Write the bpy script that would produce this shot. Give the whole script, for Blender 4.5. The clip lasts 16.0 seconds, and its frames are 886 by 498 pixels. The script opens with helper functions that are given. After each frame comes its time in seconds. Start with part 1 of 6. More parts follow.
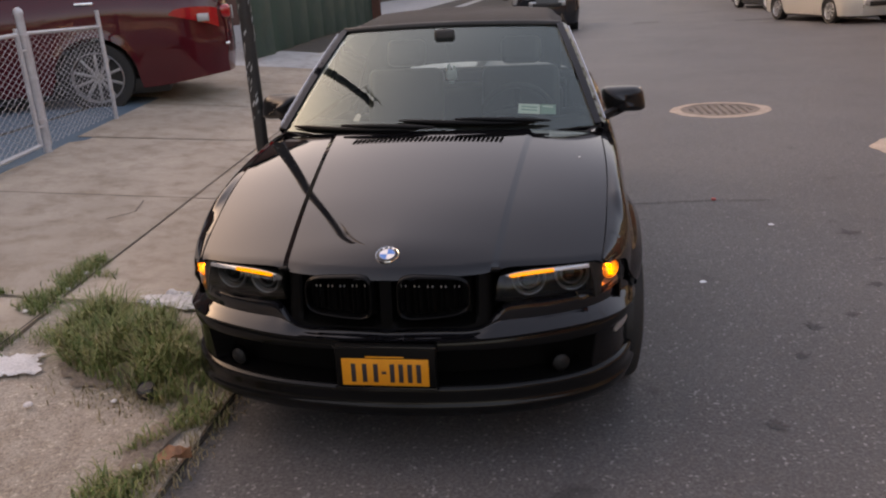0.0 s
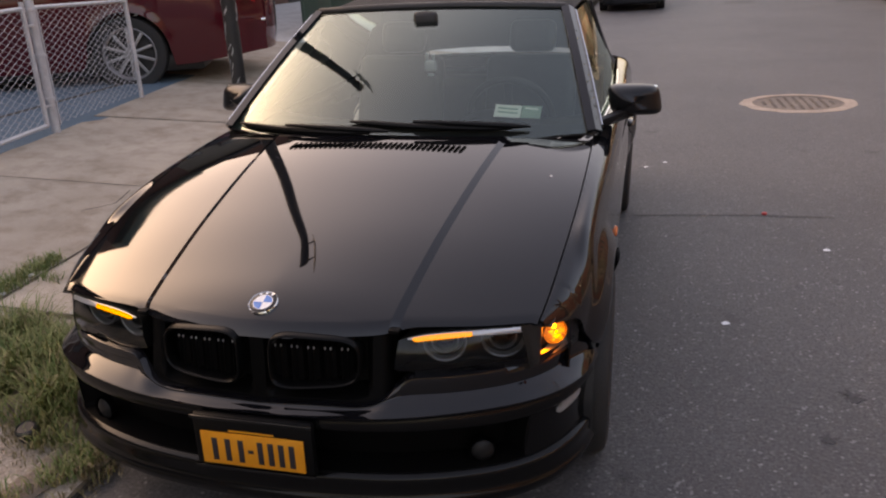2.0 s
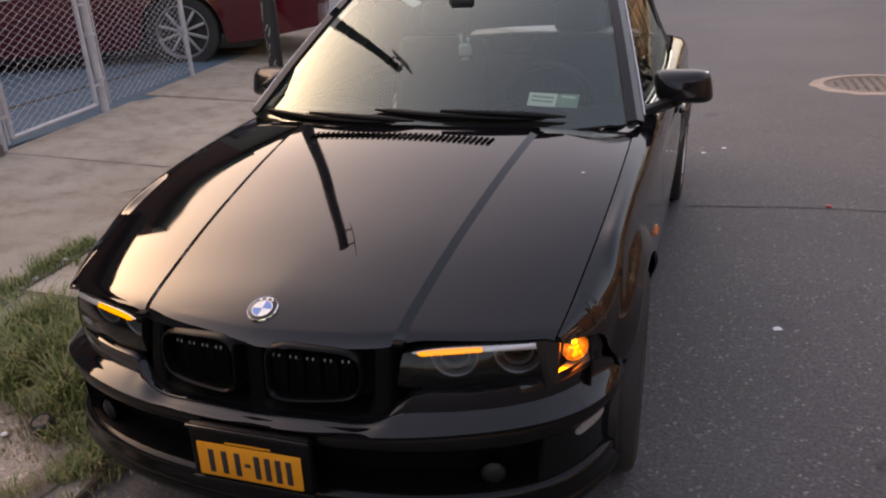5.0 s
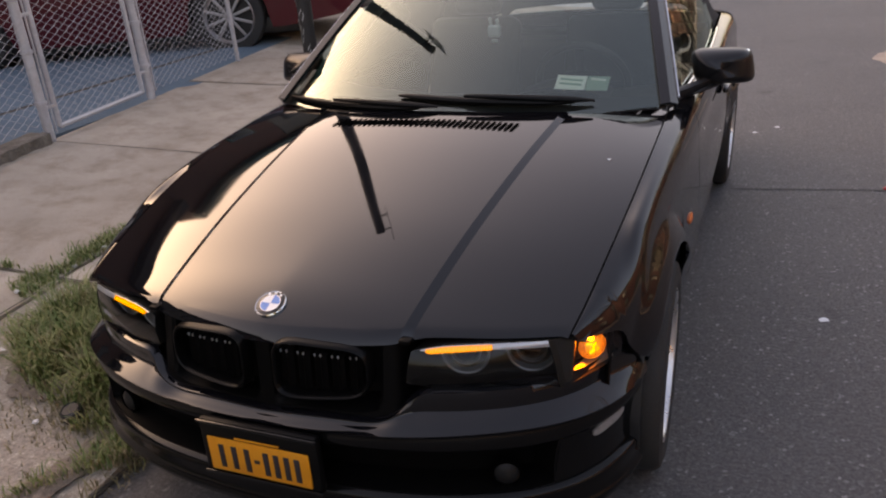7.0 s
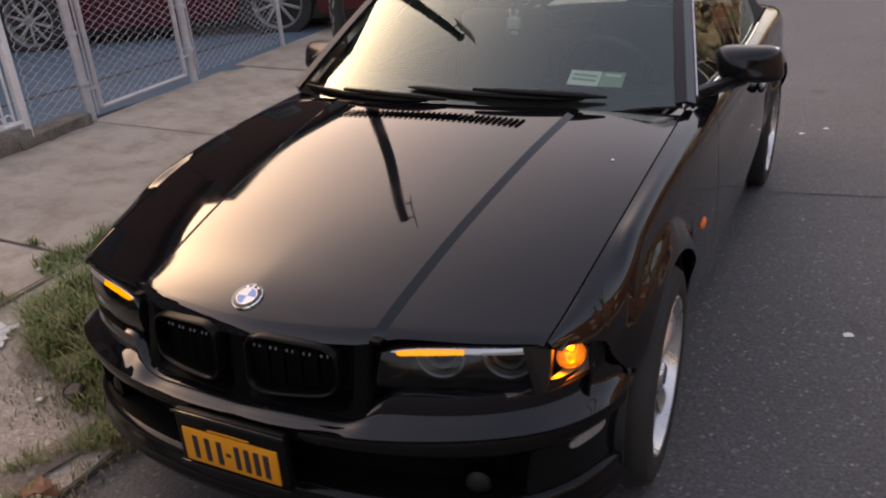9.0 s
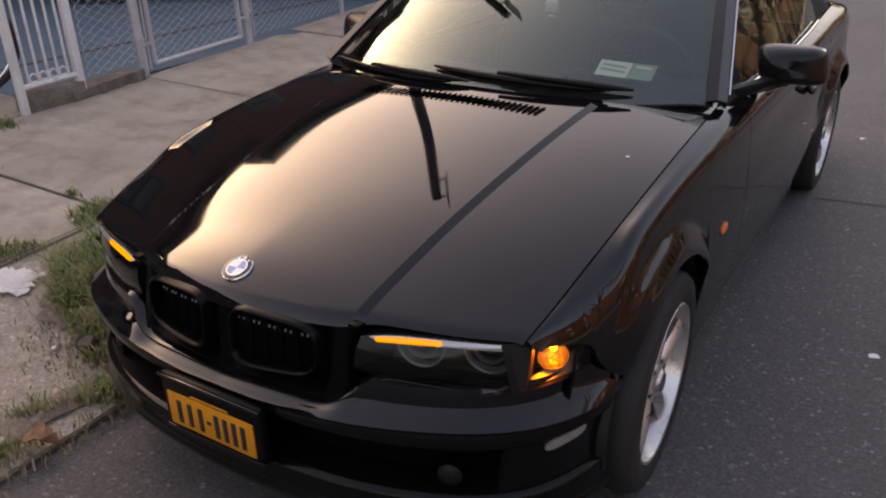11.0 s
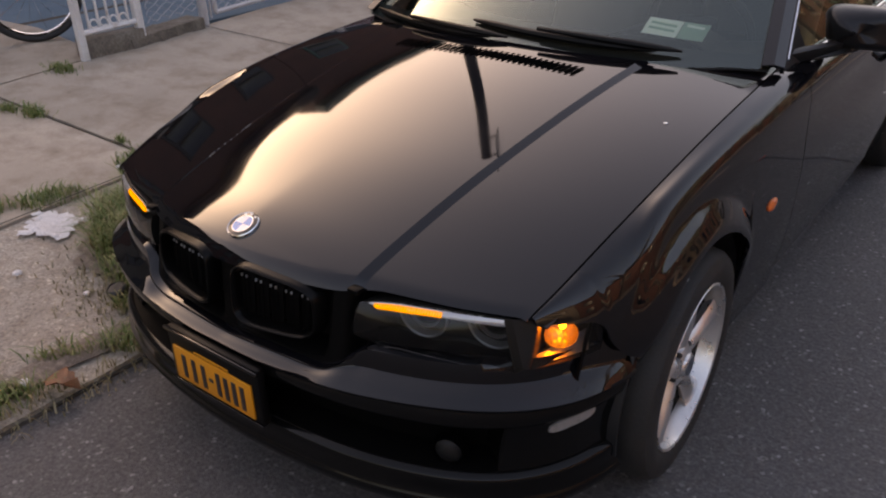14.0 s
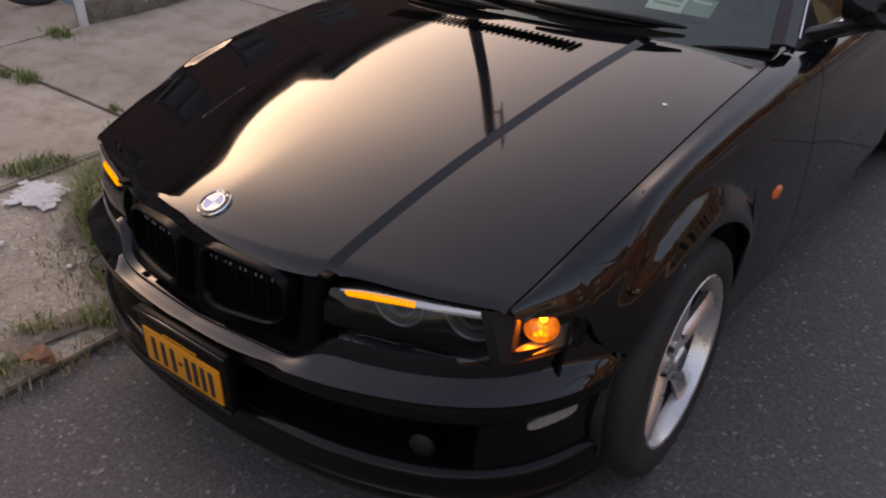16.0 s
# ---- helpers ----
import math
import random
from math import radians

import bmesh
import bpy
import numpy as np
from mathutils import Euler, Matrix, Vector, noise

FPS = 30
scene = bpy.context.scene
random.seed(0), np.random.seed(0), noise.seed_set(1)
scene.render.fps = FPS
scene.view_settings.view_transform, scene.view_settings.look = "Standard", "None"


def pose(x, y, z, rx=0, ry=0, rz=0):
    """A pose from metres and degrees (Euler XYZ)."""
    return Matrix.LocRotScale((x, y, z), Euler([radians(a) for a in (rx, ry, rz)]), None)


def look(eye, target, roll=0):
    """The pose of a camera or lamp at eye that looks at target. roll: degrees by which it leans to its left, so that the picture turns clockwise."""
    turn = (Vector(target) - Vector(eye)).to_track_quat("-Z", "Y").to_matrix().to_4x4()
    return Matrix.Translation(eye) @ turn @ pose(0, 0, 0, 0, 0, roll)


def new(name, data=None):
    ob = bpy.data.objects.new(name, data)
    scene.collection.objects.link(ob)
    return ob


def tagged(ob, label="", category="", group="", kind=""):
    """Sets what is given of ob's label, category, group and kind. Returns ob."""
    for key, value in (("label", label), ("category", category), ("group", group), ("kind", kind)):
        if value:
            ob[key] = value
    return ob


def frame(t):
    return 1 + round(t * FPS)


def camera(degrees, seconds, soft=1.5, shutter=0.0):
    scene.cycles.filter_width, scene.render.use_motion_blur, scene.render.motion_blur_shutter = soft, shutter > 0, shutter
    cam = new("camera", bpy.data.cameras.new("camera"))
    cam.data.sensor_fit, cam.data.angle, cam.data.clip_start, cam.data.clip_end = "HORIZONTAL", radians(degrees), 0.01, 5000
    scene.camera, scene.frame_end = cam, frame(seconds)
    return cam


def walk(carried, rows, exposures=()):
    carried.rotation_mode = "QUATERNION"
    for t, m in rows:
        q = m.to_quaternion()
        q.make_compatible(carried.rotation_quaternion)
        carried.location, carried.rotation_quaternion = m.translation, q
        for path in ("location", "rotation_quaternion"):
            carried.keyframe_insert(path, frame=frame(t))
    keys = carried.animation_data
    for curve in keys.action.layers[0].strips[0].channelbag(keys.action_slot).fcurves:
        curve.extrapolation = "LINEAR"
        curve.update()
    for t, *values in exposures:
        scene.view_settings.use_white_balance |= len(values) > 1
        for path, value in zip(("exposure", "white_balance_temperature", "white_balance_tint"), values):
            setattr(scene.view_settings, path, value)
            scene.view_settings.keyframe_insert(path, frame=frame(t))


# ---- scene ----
cam = camera(58.0, 16.0, soft=2.1)
PATH = [
    (0, (0.565, -2.343, 1.61), (0.285, -0.467, 0.977), -3.6),
    (0.5, (0.552, -2.192, 1.608), (0.254, -0.316, 0.982), -4.8),
    (1, (0.692, -2.023, 1.585), (0.269, -0.183, 0.925), -5.8),
    (1.5, (0.909, -1.803, 1.585), (0.485, 0.016, 0.869), -3.7),
    (2, (0.978, -1.615, 1.577), (0.492, 0.204, 0.902), -3.2),
    (2.5, (0.99, -1.564, 1.578), (0.49, 0.252, 0.904), -3.0),
    (3, (0.999, -1.526, 1.583), (0.482, 0.282, 0.901), -2.9),
    (3.5, (1.01, -1.493, 1.583), (0.47, 0.304, 0.893), -2.9),
    (4, (1.024, -1.465, 1.587), (0.453, 0.318, 0.886), -3.1),
    (6.5, (1.105, -1.323, 1.583), (0.387, 0.386, 0.834), -5.2),
    (7, (1.13, -1.297, 1.582), (0.374, 0.393, 0.824), -5.6),
    (7.5, (1.16, -1.262, 1.576), (0.368, 0.407, 0.809), -5.7),
    (8, (1.193, -1.226, 1.574), (0.374, 0.426, 0.799), -5.6),
    (8.5, (1.23, -1.194, 1.57), (0.387, 0.449, 0.803), -5.2),
    (9, (1.267, -1.165, 1.567), (0.39, 0.458, 0.796), -5.0),
    (11.5, (1.403, -1.023, 1.573), (0.383, 0.483, 0.742), -2.0),
    (12, (1.42, -1.001, 1.571), (0.371, 0.48, 0.731), -2.2),
    (12.5, (1.433, -0.975, 1.563), (0.356, 0.477, 0.707), -2.4),
    (13, (1.439, -0.946, 1.555), (0.34, 0.478, 0.68), -2.5),
    (13.5, (1.44, -0.92, 1.547), (0.332, 0.488, 0.656), -2.2),
    (14, (1.44, -0.89, 1.539), (0.328, 0.503, 0.632), -2.0),
    (14.5, (1.439, -0.863, 1.53), (0.32, 0.515, 0.608), -1.8),
    (15, (1.437, -0.833, 1.521), (0.317, 0.534, 0.586), -1.6),
    (15.5, (1.435, -0.801, 1.519), (0.318, 0.558, 0.568), -1.4),
    (16, (1.437, -0.769, 1.516), (0.319, 0.579, 0.551), -1.2),
]
walk(cam, [(t, look(eye, target, roll)) for t, eye, target, roll in PATH], [(0, 2.58, 9800, 27), (3.5, 2.58, 9700, 29), (9, 2.48, 9500, 28), (16, 2.38, 9200, 28)])

# ---- world, sun, exposure ----
world = bpy.data.worlds.new("world")
scene.world = world
world.use_nodes = True
wn = world.node_tree.nodes
sky = wn.new("ShaderNodeTexSky")
sky.sky_type = "NISHITA"
sky.sun_disc = False
SUN_EL, SUN_AZ = 12.0, -72.0        # degrees above the horizon; degrees from ahead (+y) towards +x
sky.sun_elevation = radians(SUN_EL)
sky.sun_rotation = radians(SUN_AZ)
sky.air_density, sky.dust_density, sky.ozone_density = 0.8, 5.5, 1.0
world.node_tree.links.new(sky.outputs[0], wn["Background"].inputs["Color"])
wn["Background"].inputs["Strength"].default_value = 0.15

sun_data = bpy.data.lights.new("sun", "SUN")
sun_data.energy, sun_data.angle, sun_data.color = 0.6, radians(15), (1.0, 0.82, 0.66)
sun = new("sun", sun_data)
sun_way = Vector((math.sin(radians(SUN_AZ)) * math.cos(radians(SUN_EL)), math.cos(radians(SUN_AZ)) * math.cos(radians(SUN_EL)), math.sin(radians(SUN_EL))))
sun.matrix_world = look(sun_way * 50, (0, 0, 0))

# ---- small mesh kit ----
def spline(xs, ys):
    """A natural cubic spline through the points, straight outside them."""
    xs, ys = np.array(xs, float), np.array(ys, float)
    n = len(xs)
    a, r = np.eye(n), np.zeros(n)
    h = np.diff(xs)
    for i in range(1, n - 1):
        a[i, i - 1:i + 2] = h[i - 1], 2 * (h[i - 1] + h[i]), h[i]
        r[i] = 6 * ((ys[i + 1] - ys[i]) / h[i] - (ys[i] - ys[i - 1]) / h[i - 1])
    m = np.linalg.solve(a, r)

    def f(x):
        i = min(max(int(np.searchsorted(xs, x)) - 1, 0), n - 2)
        x = min(max(x, xs[0]), xs[-1])
        p, q = xs[i + 1] - x, x - xs[i]
        return float((m[i] * p ** 3 + m[i + 1] * q ** 3) / (6 * h[i]) + (ys[i] / h[i] - m[i] * h[i] / 6) * p + (ys[i + 1] / h[i] - m[i + 1] * h[i] / 6) * q)
    return f


def smooth(a, b, x):
    t = min(max((x - a) / (b - a), 0.0), 1.0)
    return t * t * (3 - 2 * t)


class Shape:
    """Vertices and faces that become one mesh."""
    def __init__(self):
        self.v, self.f, self.uv = [], [], []

    def add(self, verts, faces):
        k = len(self.v)
        self.v += [tuple(p) for p in verts]
        self.f += [tuple(k + i for i in f) for f in faces]
        return self

    def box(self, centre, size, bevel=0.004, m=None, seg=2):
        bm = bmesh.new()
        bmesh.ops.create_cube(bm, size=1.0)
        for v in bm.verts:
            v.co = Vector([v.co[i] * size[i] for i in range(3)])
        if bevel > 0:
            bmesh.ops.bevel(bm, geom=bm.edges[:], offset=min(bevel, min(size) * 0.45), segments=seg, affect="EDGES", profile=0.5)
        m = (m or Matrix.Identity(4)) @ Matrix.Translation(centre)
        bm.verts.index_update()
        self.add([m @ v.co for v in bm.verts], [[v.index for v in f.verts] for f in bm.faces])
        bm.free()
        return self

    def tube(self, pts, r, n=8, closed=False):
        pts = [Vector(p) for p in pts]
        rs = r if isinstance(r, (list, tuple)) else [r] * len(pts)
        k, up = len(self.v), None
        for i, p in enumerate(pts):
            a = pts[i - 1] if i or closed else p
            b = pts[(i + 1) % len(pts)] if i < len(pts) - 1 or closed else p
            d = (b - a).normalized()
            if up is None:
                up = d.orthogonal().normalized()
            up = (up - d * up.dot(d)).normalized()
            side = d.cross(up)
            self.v += [tuple(p + rs[i] * (math.cos(2 * math.pi * j / n) * up + math.sin(2 * math.pi * j / n) * side)) for j in range(n)]
        rings = len(pts) if closed else len(pts) - 1
        for i in range(rings):
            a, b = k + i * n, k + (i + 1) % len(pts) * n
            self.f += [(a + j, a + (j + 1) % n, b + (j + 1) % n, b + j) for j in range(n)]
        if not closed:
            self.f += [tuple(k + j for j in reversed(range(n))), tuple(k + (len(pts) - 1) * n + j for j in range(n))]
        return self

    def lathe(self, profile, n, m=None, cap=True):
        """profile: (radius, height) pairs, turned about the local z axis."""
        m = m or Matrix.Identity(4)
        k = len(self.v)
        for r, h in profile:
            self.v += [tuple(m @ Vector((r * math.cos(2 * math.pi * j / n), r * math.sin(2 * math.pi * j / n), h))) for j in range(n)]
        for i in range(len(profile) - 1):
            a, b = k + i * n, k + (i + 1) * n
            self.f += [(a + j, a + (j + 1) % n, b + (j + 1) % n, b + j) for j in range(n)]
        if cap:
            self.f += [tuple(k + j for j in reversed(range(n))), tuple(k + (len(profile) - 1) * n + j for j in range(n))]
        return self

    def grid(self, f, nu, nv, thick=0.0, flip=False):
        """A sheet of f(u, v), u and v from 0 to 1, with a thickness towards its back."""
        p = [[Vector(f(i / nu, j / nv)) for j in range(nv + 1)] for i in range(nu + 1)]
        w = nv + 1
        top = [q for row in p for q in row]
        faces = [(i * w + j, (i + 1) * w + j, (i + 1) * w + j + 1, i * w + j + 1) for i in range(nu) for j in range(nv)]
        if flip:
            faces = [tuple(reversed(q)) for q in faces]
        if thick:
            back = []
            for i in range(nu + 1):
                for j in range(nv + 1):
                    a = p[min(i + 1, nu)][j] - p[max(i - 1, 0)][j]
                    b = p[i][min(j + 1, nv)] - p[i][max(j - 1, 0)]
                    nrm = a.cross(b)
                    nrm = nrm.normalized() if nrm.length > 1e-12 else Vector((0, 0, 1))
                    back.append(p[i][j] - nrm * thick * (-1 if flip else 1))
            k = len(top)
            faces += [tuple(k + q for q in reversed(f4)) for f4 in faces]
            rim = [i * w for i in range(nu + 1)] + [nu * w + j for j in range(1, w)] + [i * w + nv for i in reversed(range(nu))] + [j for j in reversed(range(1, nv))]
            for a, b in zip(rim, rim[1:] + rim[:1]):
                faces.append((b, a, k + a, k + b) if not flip else (a, b, k + b, k + a))
            top = top + back
        return self.add(top, faces)

    def moved(self, m):
        self.v = [tuple(m @ Vector(p)) for p in self.v]
        return self

    def mirrored(self):
        self.v = [(-x, y, z) for x, y, z in self.v]
        self.f = [tuple(reversed(f)) for f in self.f]
        return self

    def data(self, name, material, angle=35):
        d = bpy.data.meshes.new(name)
        d.from_pydata(self.v, [], self.f)
        d.polygons.foreach_set("use_smooth", [True] * len(d.polygons))
        d.set_sharp_from_angle(angle=radians(angle))
        for mt in material if isinstance(material, (list, tuple)) else [material]:
            d.materials.append(mt)
        d.update()
        return d


def part(name, shape, material, parent, label="", angle=35):
    ob = new(name, shape.data(name, material, angle) if isinstance(shape, Shape) else shape)
    ob.parent = parent
    if parent is not None:
        ob.matrix_parent_inverse = Matrix.Identity(4)
    if label:
        ob["label"] = label
    return ob


def thing(name, m, label, category, group="", kind=""):
    ob = new(name)
    ob.matrix_world = m if isinstance(m, Matrix) else Matrix.Translation(m)
    return tagged(ob, label, category, group, kind)


def solo(name, shape, material, label, category, group="", kind="", angle=35):
    return tagged(part(name, shape, material, None, "", angle), label, category, group, kind)


X_AXIS = Matrix.Rotation(radians(90), 4, "Y")     # turns local z into world x
at = Matrix.Translation

# ---- materials ----
def material(name, base, rough=0.5, metal=0.0, coat=0.0, coat_rough=0.03, spec=0.5):
    m = bpy.data.materials.new(name)
    m.use_nodes = True
    b = m.node_tree.nodes["Principled BSDF"]
    b.inputs["Base Color"].default_value = (*base, 1)
    b.inputs["Roughness"].default_value = rough
    b.inputs["Metallic"].default_value = metal
    b.inputs["Coat Weight"].default_value = coat
    b.inputs["Coat Roughness"].default_value = coat_rough
    b.inputs["Specular IOR Level"].default_value = spec
    return m


def nodes_of(m):
    t = m.node_tree
    return t, t.nodes["Principled BSDF"]


def noise_node(t, scale, detail=4.0, rough=0.55, kind="noise", vector=None):
    if kind == "noise":
        n = t.nodes.new("ShaderNodeTexNoise")
        n.inputs["Detail"].default_value, n.inputs["Roughness"].default_value = detail, rough
    else:
        n = t.nodes.new("ShaderNodeTexVoronoi")
        n.feature = kind
    n.inputs["Scale"].default_value = scale
    if vector is None:
        c = t.nodes.new("ShaderNodeTexCoord")
        vector = c.outputs["Object"]
    t.links.new(vector, n.inputs["Vector"])
    return n


def ramp(t, source, stops):
    r = t.nodes.new("ShaderNodeValToRGB")
    while len(r.color_ramp.elements) < len(stops):
        r.color_ramp.elements.new(0.5)
    for e, (p, c) in zip(r.color_ramp.elements, stops):
        e.position, e.color = p, (*c, 1) if len(c) == 3 else c
    t.links.new(source, r.inputs[0])
    return r


def mix(t, a, b, fac, how="MIX"):
    n = t.nodes.new("ShaderNodeMix")
    n.data_type, n.blend_type = "RGBA", how
    for socket, value in ((n.inputs[0], fac), (n.inputs[6], a), (n.inputs[7], b)):
        if isinstance(value, (int, float)):
            socket.default_value = value
        elif isinstance(value, tuple):
            socket.default_value = (*value, 1)
        else:
            t.links.new(value, socket)
    return n.outputs[2]


def bump(t, b, height, strength, distance):
    n = t.nodes.new("ShaderNodeBump")
    n.inputs["Strength"].default_value, n.inputs["Distance"].default_value = strength, distance
    t.links.new(height, n.inputs["Height"])
    t.links.new(n.outputs[0], b.inputs["Normal"])
    return n


def varied(name, stops, scale, rough, fine=60.0, fine_amount=0.25, bump_strength=0.3, bump_distance=0.003, metal=0.0, coat=0.0, rough_spread=0.1):
    """A surface with large stains from stops and a fine grain over them."""
    m = material(name, stops[0][1], rough, metal, coat)
    t, b = nodes_of(m)
    big = noise_node(t, scale, 6, 0.6)
    col = ramp(t, big.outputs[0], stops)
    small = noise_node(t, fine, 3, 0.6)
    grey = ramp(t, small.outputs[0], [(0.3, (1 - fine_amount,) * 3), (0.7, (1 + fine_amount,) * 3)])
    t.links.new(mix(t, col.outputs[0], grey.outputs[0], 1.0, "MULTIPLY"), b.inputs["Base Color"])
    rr = ramp(t, big.outputs[0], [(0.3, (rough - rough_spread,) * 3), (0.7, (min(rough + rough_spread, 1),) * 3)])
    t.links.new(rr.outputs[0], b.inputs["Roughness"])
    bump(t, b, small.outputs[0], bump_strength, bump_distance)
    return m


def paint(name, base, dust=0.25):
    """Car paint under clear coat, with a little dust in the gloss."""
    m = material(name, base, 0.5, 0.0, 1.0, 0.03, spec=0.0)
    t, b = nodes_of(m)
    n = noise_node(t, 3.0, 5)
    r = ramp(t, n.outputs[0], [(0.35, (0.015,) * 3), (0.75, (0.05 + 0.08 * dust,) * 3)])
    t.links.new(r.outputs[0], b.inputs["Coat Roughness"])
    s = noise_node(t, 900.0, 2)
    d = ramp(t, s.outputs[0], [(0.68, tuple(base)), (0.80, tuple(c + 0.05 * dust for c in base))])
    t.links.new(d.outputs[0], b.inputs["Base Color"])
    return m


BLACK_PAINT = paint("black_car_paint", (0.004, 0.004, 0.005))
MAROON_PAINT = paint("maroon_car_paint", (0.075, 0.008, 0.012))
SILVER_PAINT = paint("silver_car_paint", (0.42, 0.41, 0.38))
DARK_PAINT = paint("dark_grey_car_paint", (0.02, 0.022, 0.026))
WHITE_PAINT = paint("white_car_paint", (0.65, 0.65, 0.63))
BLACK_PLASTIC = varied("black_plastic", [(0.3, (0.008, 0.008, 0.009)), (0.7, (0.014, 0.014, 0.015))], 6, 0.45, 400, 0.2, 0.2, 0.0005)
GLOSS_BLACK = material("gloss_black_plastic", (0.004, 0.004, 0.004), 0.12)
NOSE_BLACK = material("satin_black_trim", (0.003, 0.003, 0.003), 0.38, spec=0.15)
VALANCE_BLACK = material("gloss_black_valance", (0.004, 0.004, 0.004), 0.14, spec=0.22)
GRILLE_BLACK = material("grille_black", (0.002, 0.002, 0.002), 0.5, spec=0.07)
RIM_BLACK = material("gloss_black_rim", (0.003, 0.003, 0.003), 0.3, spec=0.12)
SLOT_BLACK = material("black_slot", (0.002, 0.002, 0.002), 0.9, spec=0.0)
RUBBER = varied("tyre_rubber", [(0.3, (0.012, 0.012, 0.012)), (0.7, (0.022, 0.021, 0.02))], 8, 0.75, 200, 0.3, 0.4, 0.001)
ALLOY = varied("silver_alloy", [(0.3, (0.60, 0.59, 0.58)), (0.7, (0.72, 0.71, 0.70))], 14, 0.32, 300, 0.06, 0.05, 0.0003, metal=0.8)
DULL_ALLOY = varied("dull_grey_alloy", [(0.3, (0.30, 0.29, 0.29)), (0.7, (0.38, 0.37, 0.37))], 14, 0.4, 300, 0.06, 0.05, 0.0003, metal=0.6)
CHROME = material("chrome", (0.8, 0.8, 0.8), 0.08, 1.0)
DISC_STEEL = material("brake_disc_steel", (0.25, 0.24, 0.23), 0.4, 1.0)
LAMP_BODY = material("dark_lamp_housing", (0.010, 0.010, 0.009), 0.5, spec=0.3)
FOG_GLASS = material("dull_fog_glass", (0.012, 0.012, 0.012), 0.45, spec=0.18)
LAMP_RING = material("pale_lamp_ring", (0.42, 0.43, 0.44), 0.3, 0.4)
SILVER_TRIM = material("satin_lamp_trim", (0.45, 0.46, 0.47), 0.3, 0.6)
ORANGE_PLASTIC = material("amber_reflector", (0.80, 0.16, 0.03), 0.2, 0.0, 0.5)
GREY_REFLECTOR = varied("grey_reflector", [(0.3, (0.20, 0.19, 0.18)), (0.7, (0.28, 0.26, 0.25))], 30, 0.35, 500, 0.15, 0.3, 0.0005)
PLATE_YELLOW = varied("orange_yellow_plate", [(0.3, (0.64, 0.225, 0.010)), (0.7, (0.74, 0.28, 0.016))], 12, 0.45, 300, 0.06, 0.1, 0.0004)
PLATE_INK = material("dark_blue_ink", (0.02, 0.016, 0.018), 0.5)
BLUE_ENAMEL = material("blue_enamel", (0.02, 0.17, 0.52), 0.2, 0.0, 0.8)
HUB_ENAMEL = material("worn_blue_enamel", (0.06, 0.075, 0.10), 0.35)
WHITE_ENAMEL = material("white_enamel", (0.75, 0.75, 0.75), 0.25, 0.0, 0.8)
SOFT_TOP = varied("black_canvas", [(0.3, (0.012, 0.011, 0.012)), (0.7, (0.022, 0.02, 0.02))], 3, 0.85, 700, 0.5, 0.6, 0.0012)
LEATHER = varied("dark_grey_leather", [(0.3, (0.022, 0.022, 0.021)), (0.7, (0.038, 0.037, 0.035))], 4, 0.5, 120, 0.2, 0.4, 0.001)
DASH = varied("black_dashboard", [(0.3, (0.012, 0.012, 0.012)), (0.7, (0.02, 0.02, 0.02))], 5, 0.6, 500, 0.3, 0.4, 0.0006)
STICKER_WHITE = material("white_paper", (0.72, 0.78, 0.74), 0.6)
STICKER_GREY = material("faded_sticker", (0.42, 0.41, 0.40), 0.7)
STICKER_GREEN = material("pale_green_paper", (0.28, 0.42, 0.36), 0.6)


def thin_glass(name, tint, ior=1.95, sheen=(0.86, 1.0, 0.94)):
    """A single thin pane: clear, tinted, with the mirror gloss of glass."""
    m = bpy.data.materials.new(name)
    m.use_nodes = True
    t = m.node_tree
    t.nodes.remove(t.nodes["Principled BSDF"])
    clear, gloss, both, fres = (t.nodes.new("ShaderNode" + k) for k in ("BsdfTransparent", "BsdfGlossy", "MixShader", "Fresnel"))
    clear.inputs[0].default_value = (*tint, 1)
    gloss.inputs["Roughness"].default_value = 0.0
    gloss.inputs["Color"].default_value = (*sheen, 1)
    fres.inputs["IOR"].default_value = ior
    t.links.new(fres.outputs[0], both.inputs[0])
    t.links.new(clear.outputs[0], both.inputs[1])
    t.links.new(gloss.outputs[0], both.inputs[2])
    t.links.new(both.outputs[0], t.nodes["Material Output"].inputs[0])
    return m


CAR_GLASS = thin_glass("windscreen_glass", (0.74, 0.86, 0.81))
DUSTY_BLACK = material("dusty_satin_black", (0.008, 0.008, 0.009), 0.3, spec=0.3)
LENS_GLASS = thin_glass("smoked_headlamp_lens", (0.60, 0.61, 0.60), 1.4, (1, 1, 1))
AMBER_GLASS = thin_glass("clear_signal_lens", (0.92, 0.86, 0.80), 1.4, (1, 1, 1))
SIGNAL_BACK = material("dark_signal_back", (0.022, 0.021, 0.020), 0.5, 0.0, spec=0.2)
SIGNAL_SHELF = material("silvered_signal_shelf", (0.34, 0.32, 0.30), 0.35, 0.4)
SIGNAL_CUP = material("silvered_signal_cup", (0.30, 0.27, 0.22), 0.22, 0.85)
RED_LENS = material("red_tail_lens", (0.40, 0.008, 0.014), 0.12, 0.0, 1.0)


def lit(name, colour, strength):
    m = material(name, colour, 0.4)
    t, b = nodes_of(m)
    b.inputs["Base Color"].default_value = (*(0.3 * c for c in colour), 1)
    b.inputs["Specular IOR Level"].default_value = 0.0
    b.inputs["Emission Color"].default_value = (*colour, 1)
    b.inputs["Emission Strength"].default_value = strength
    return m


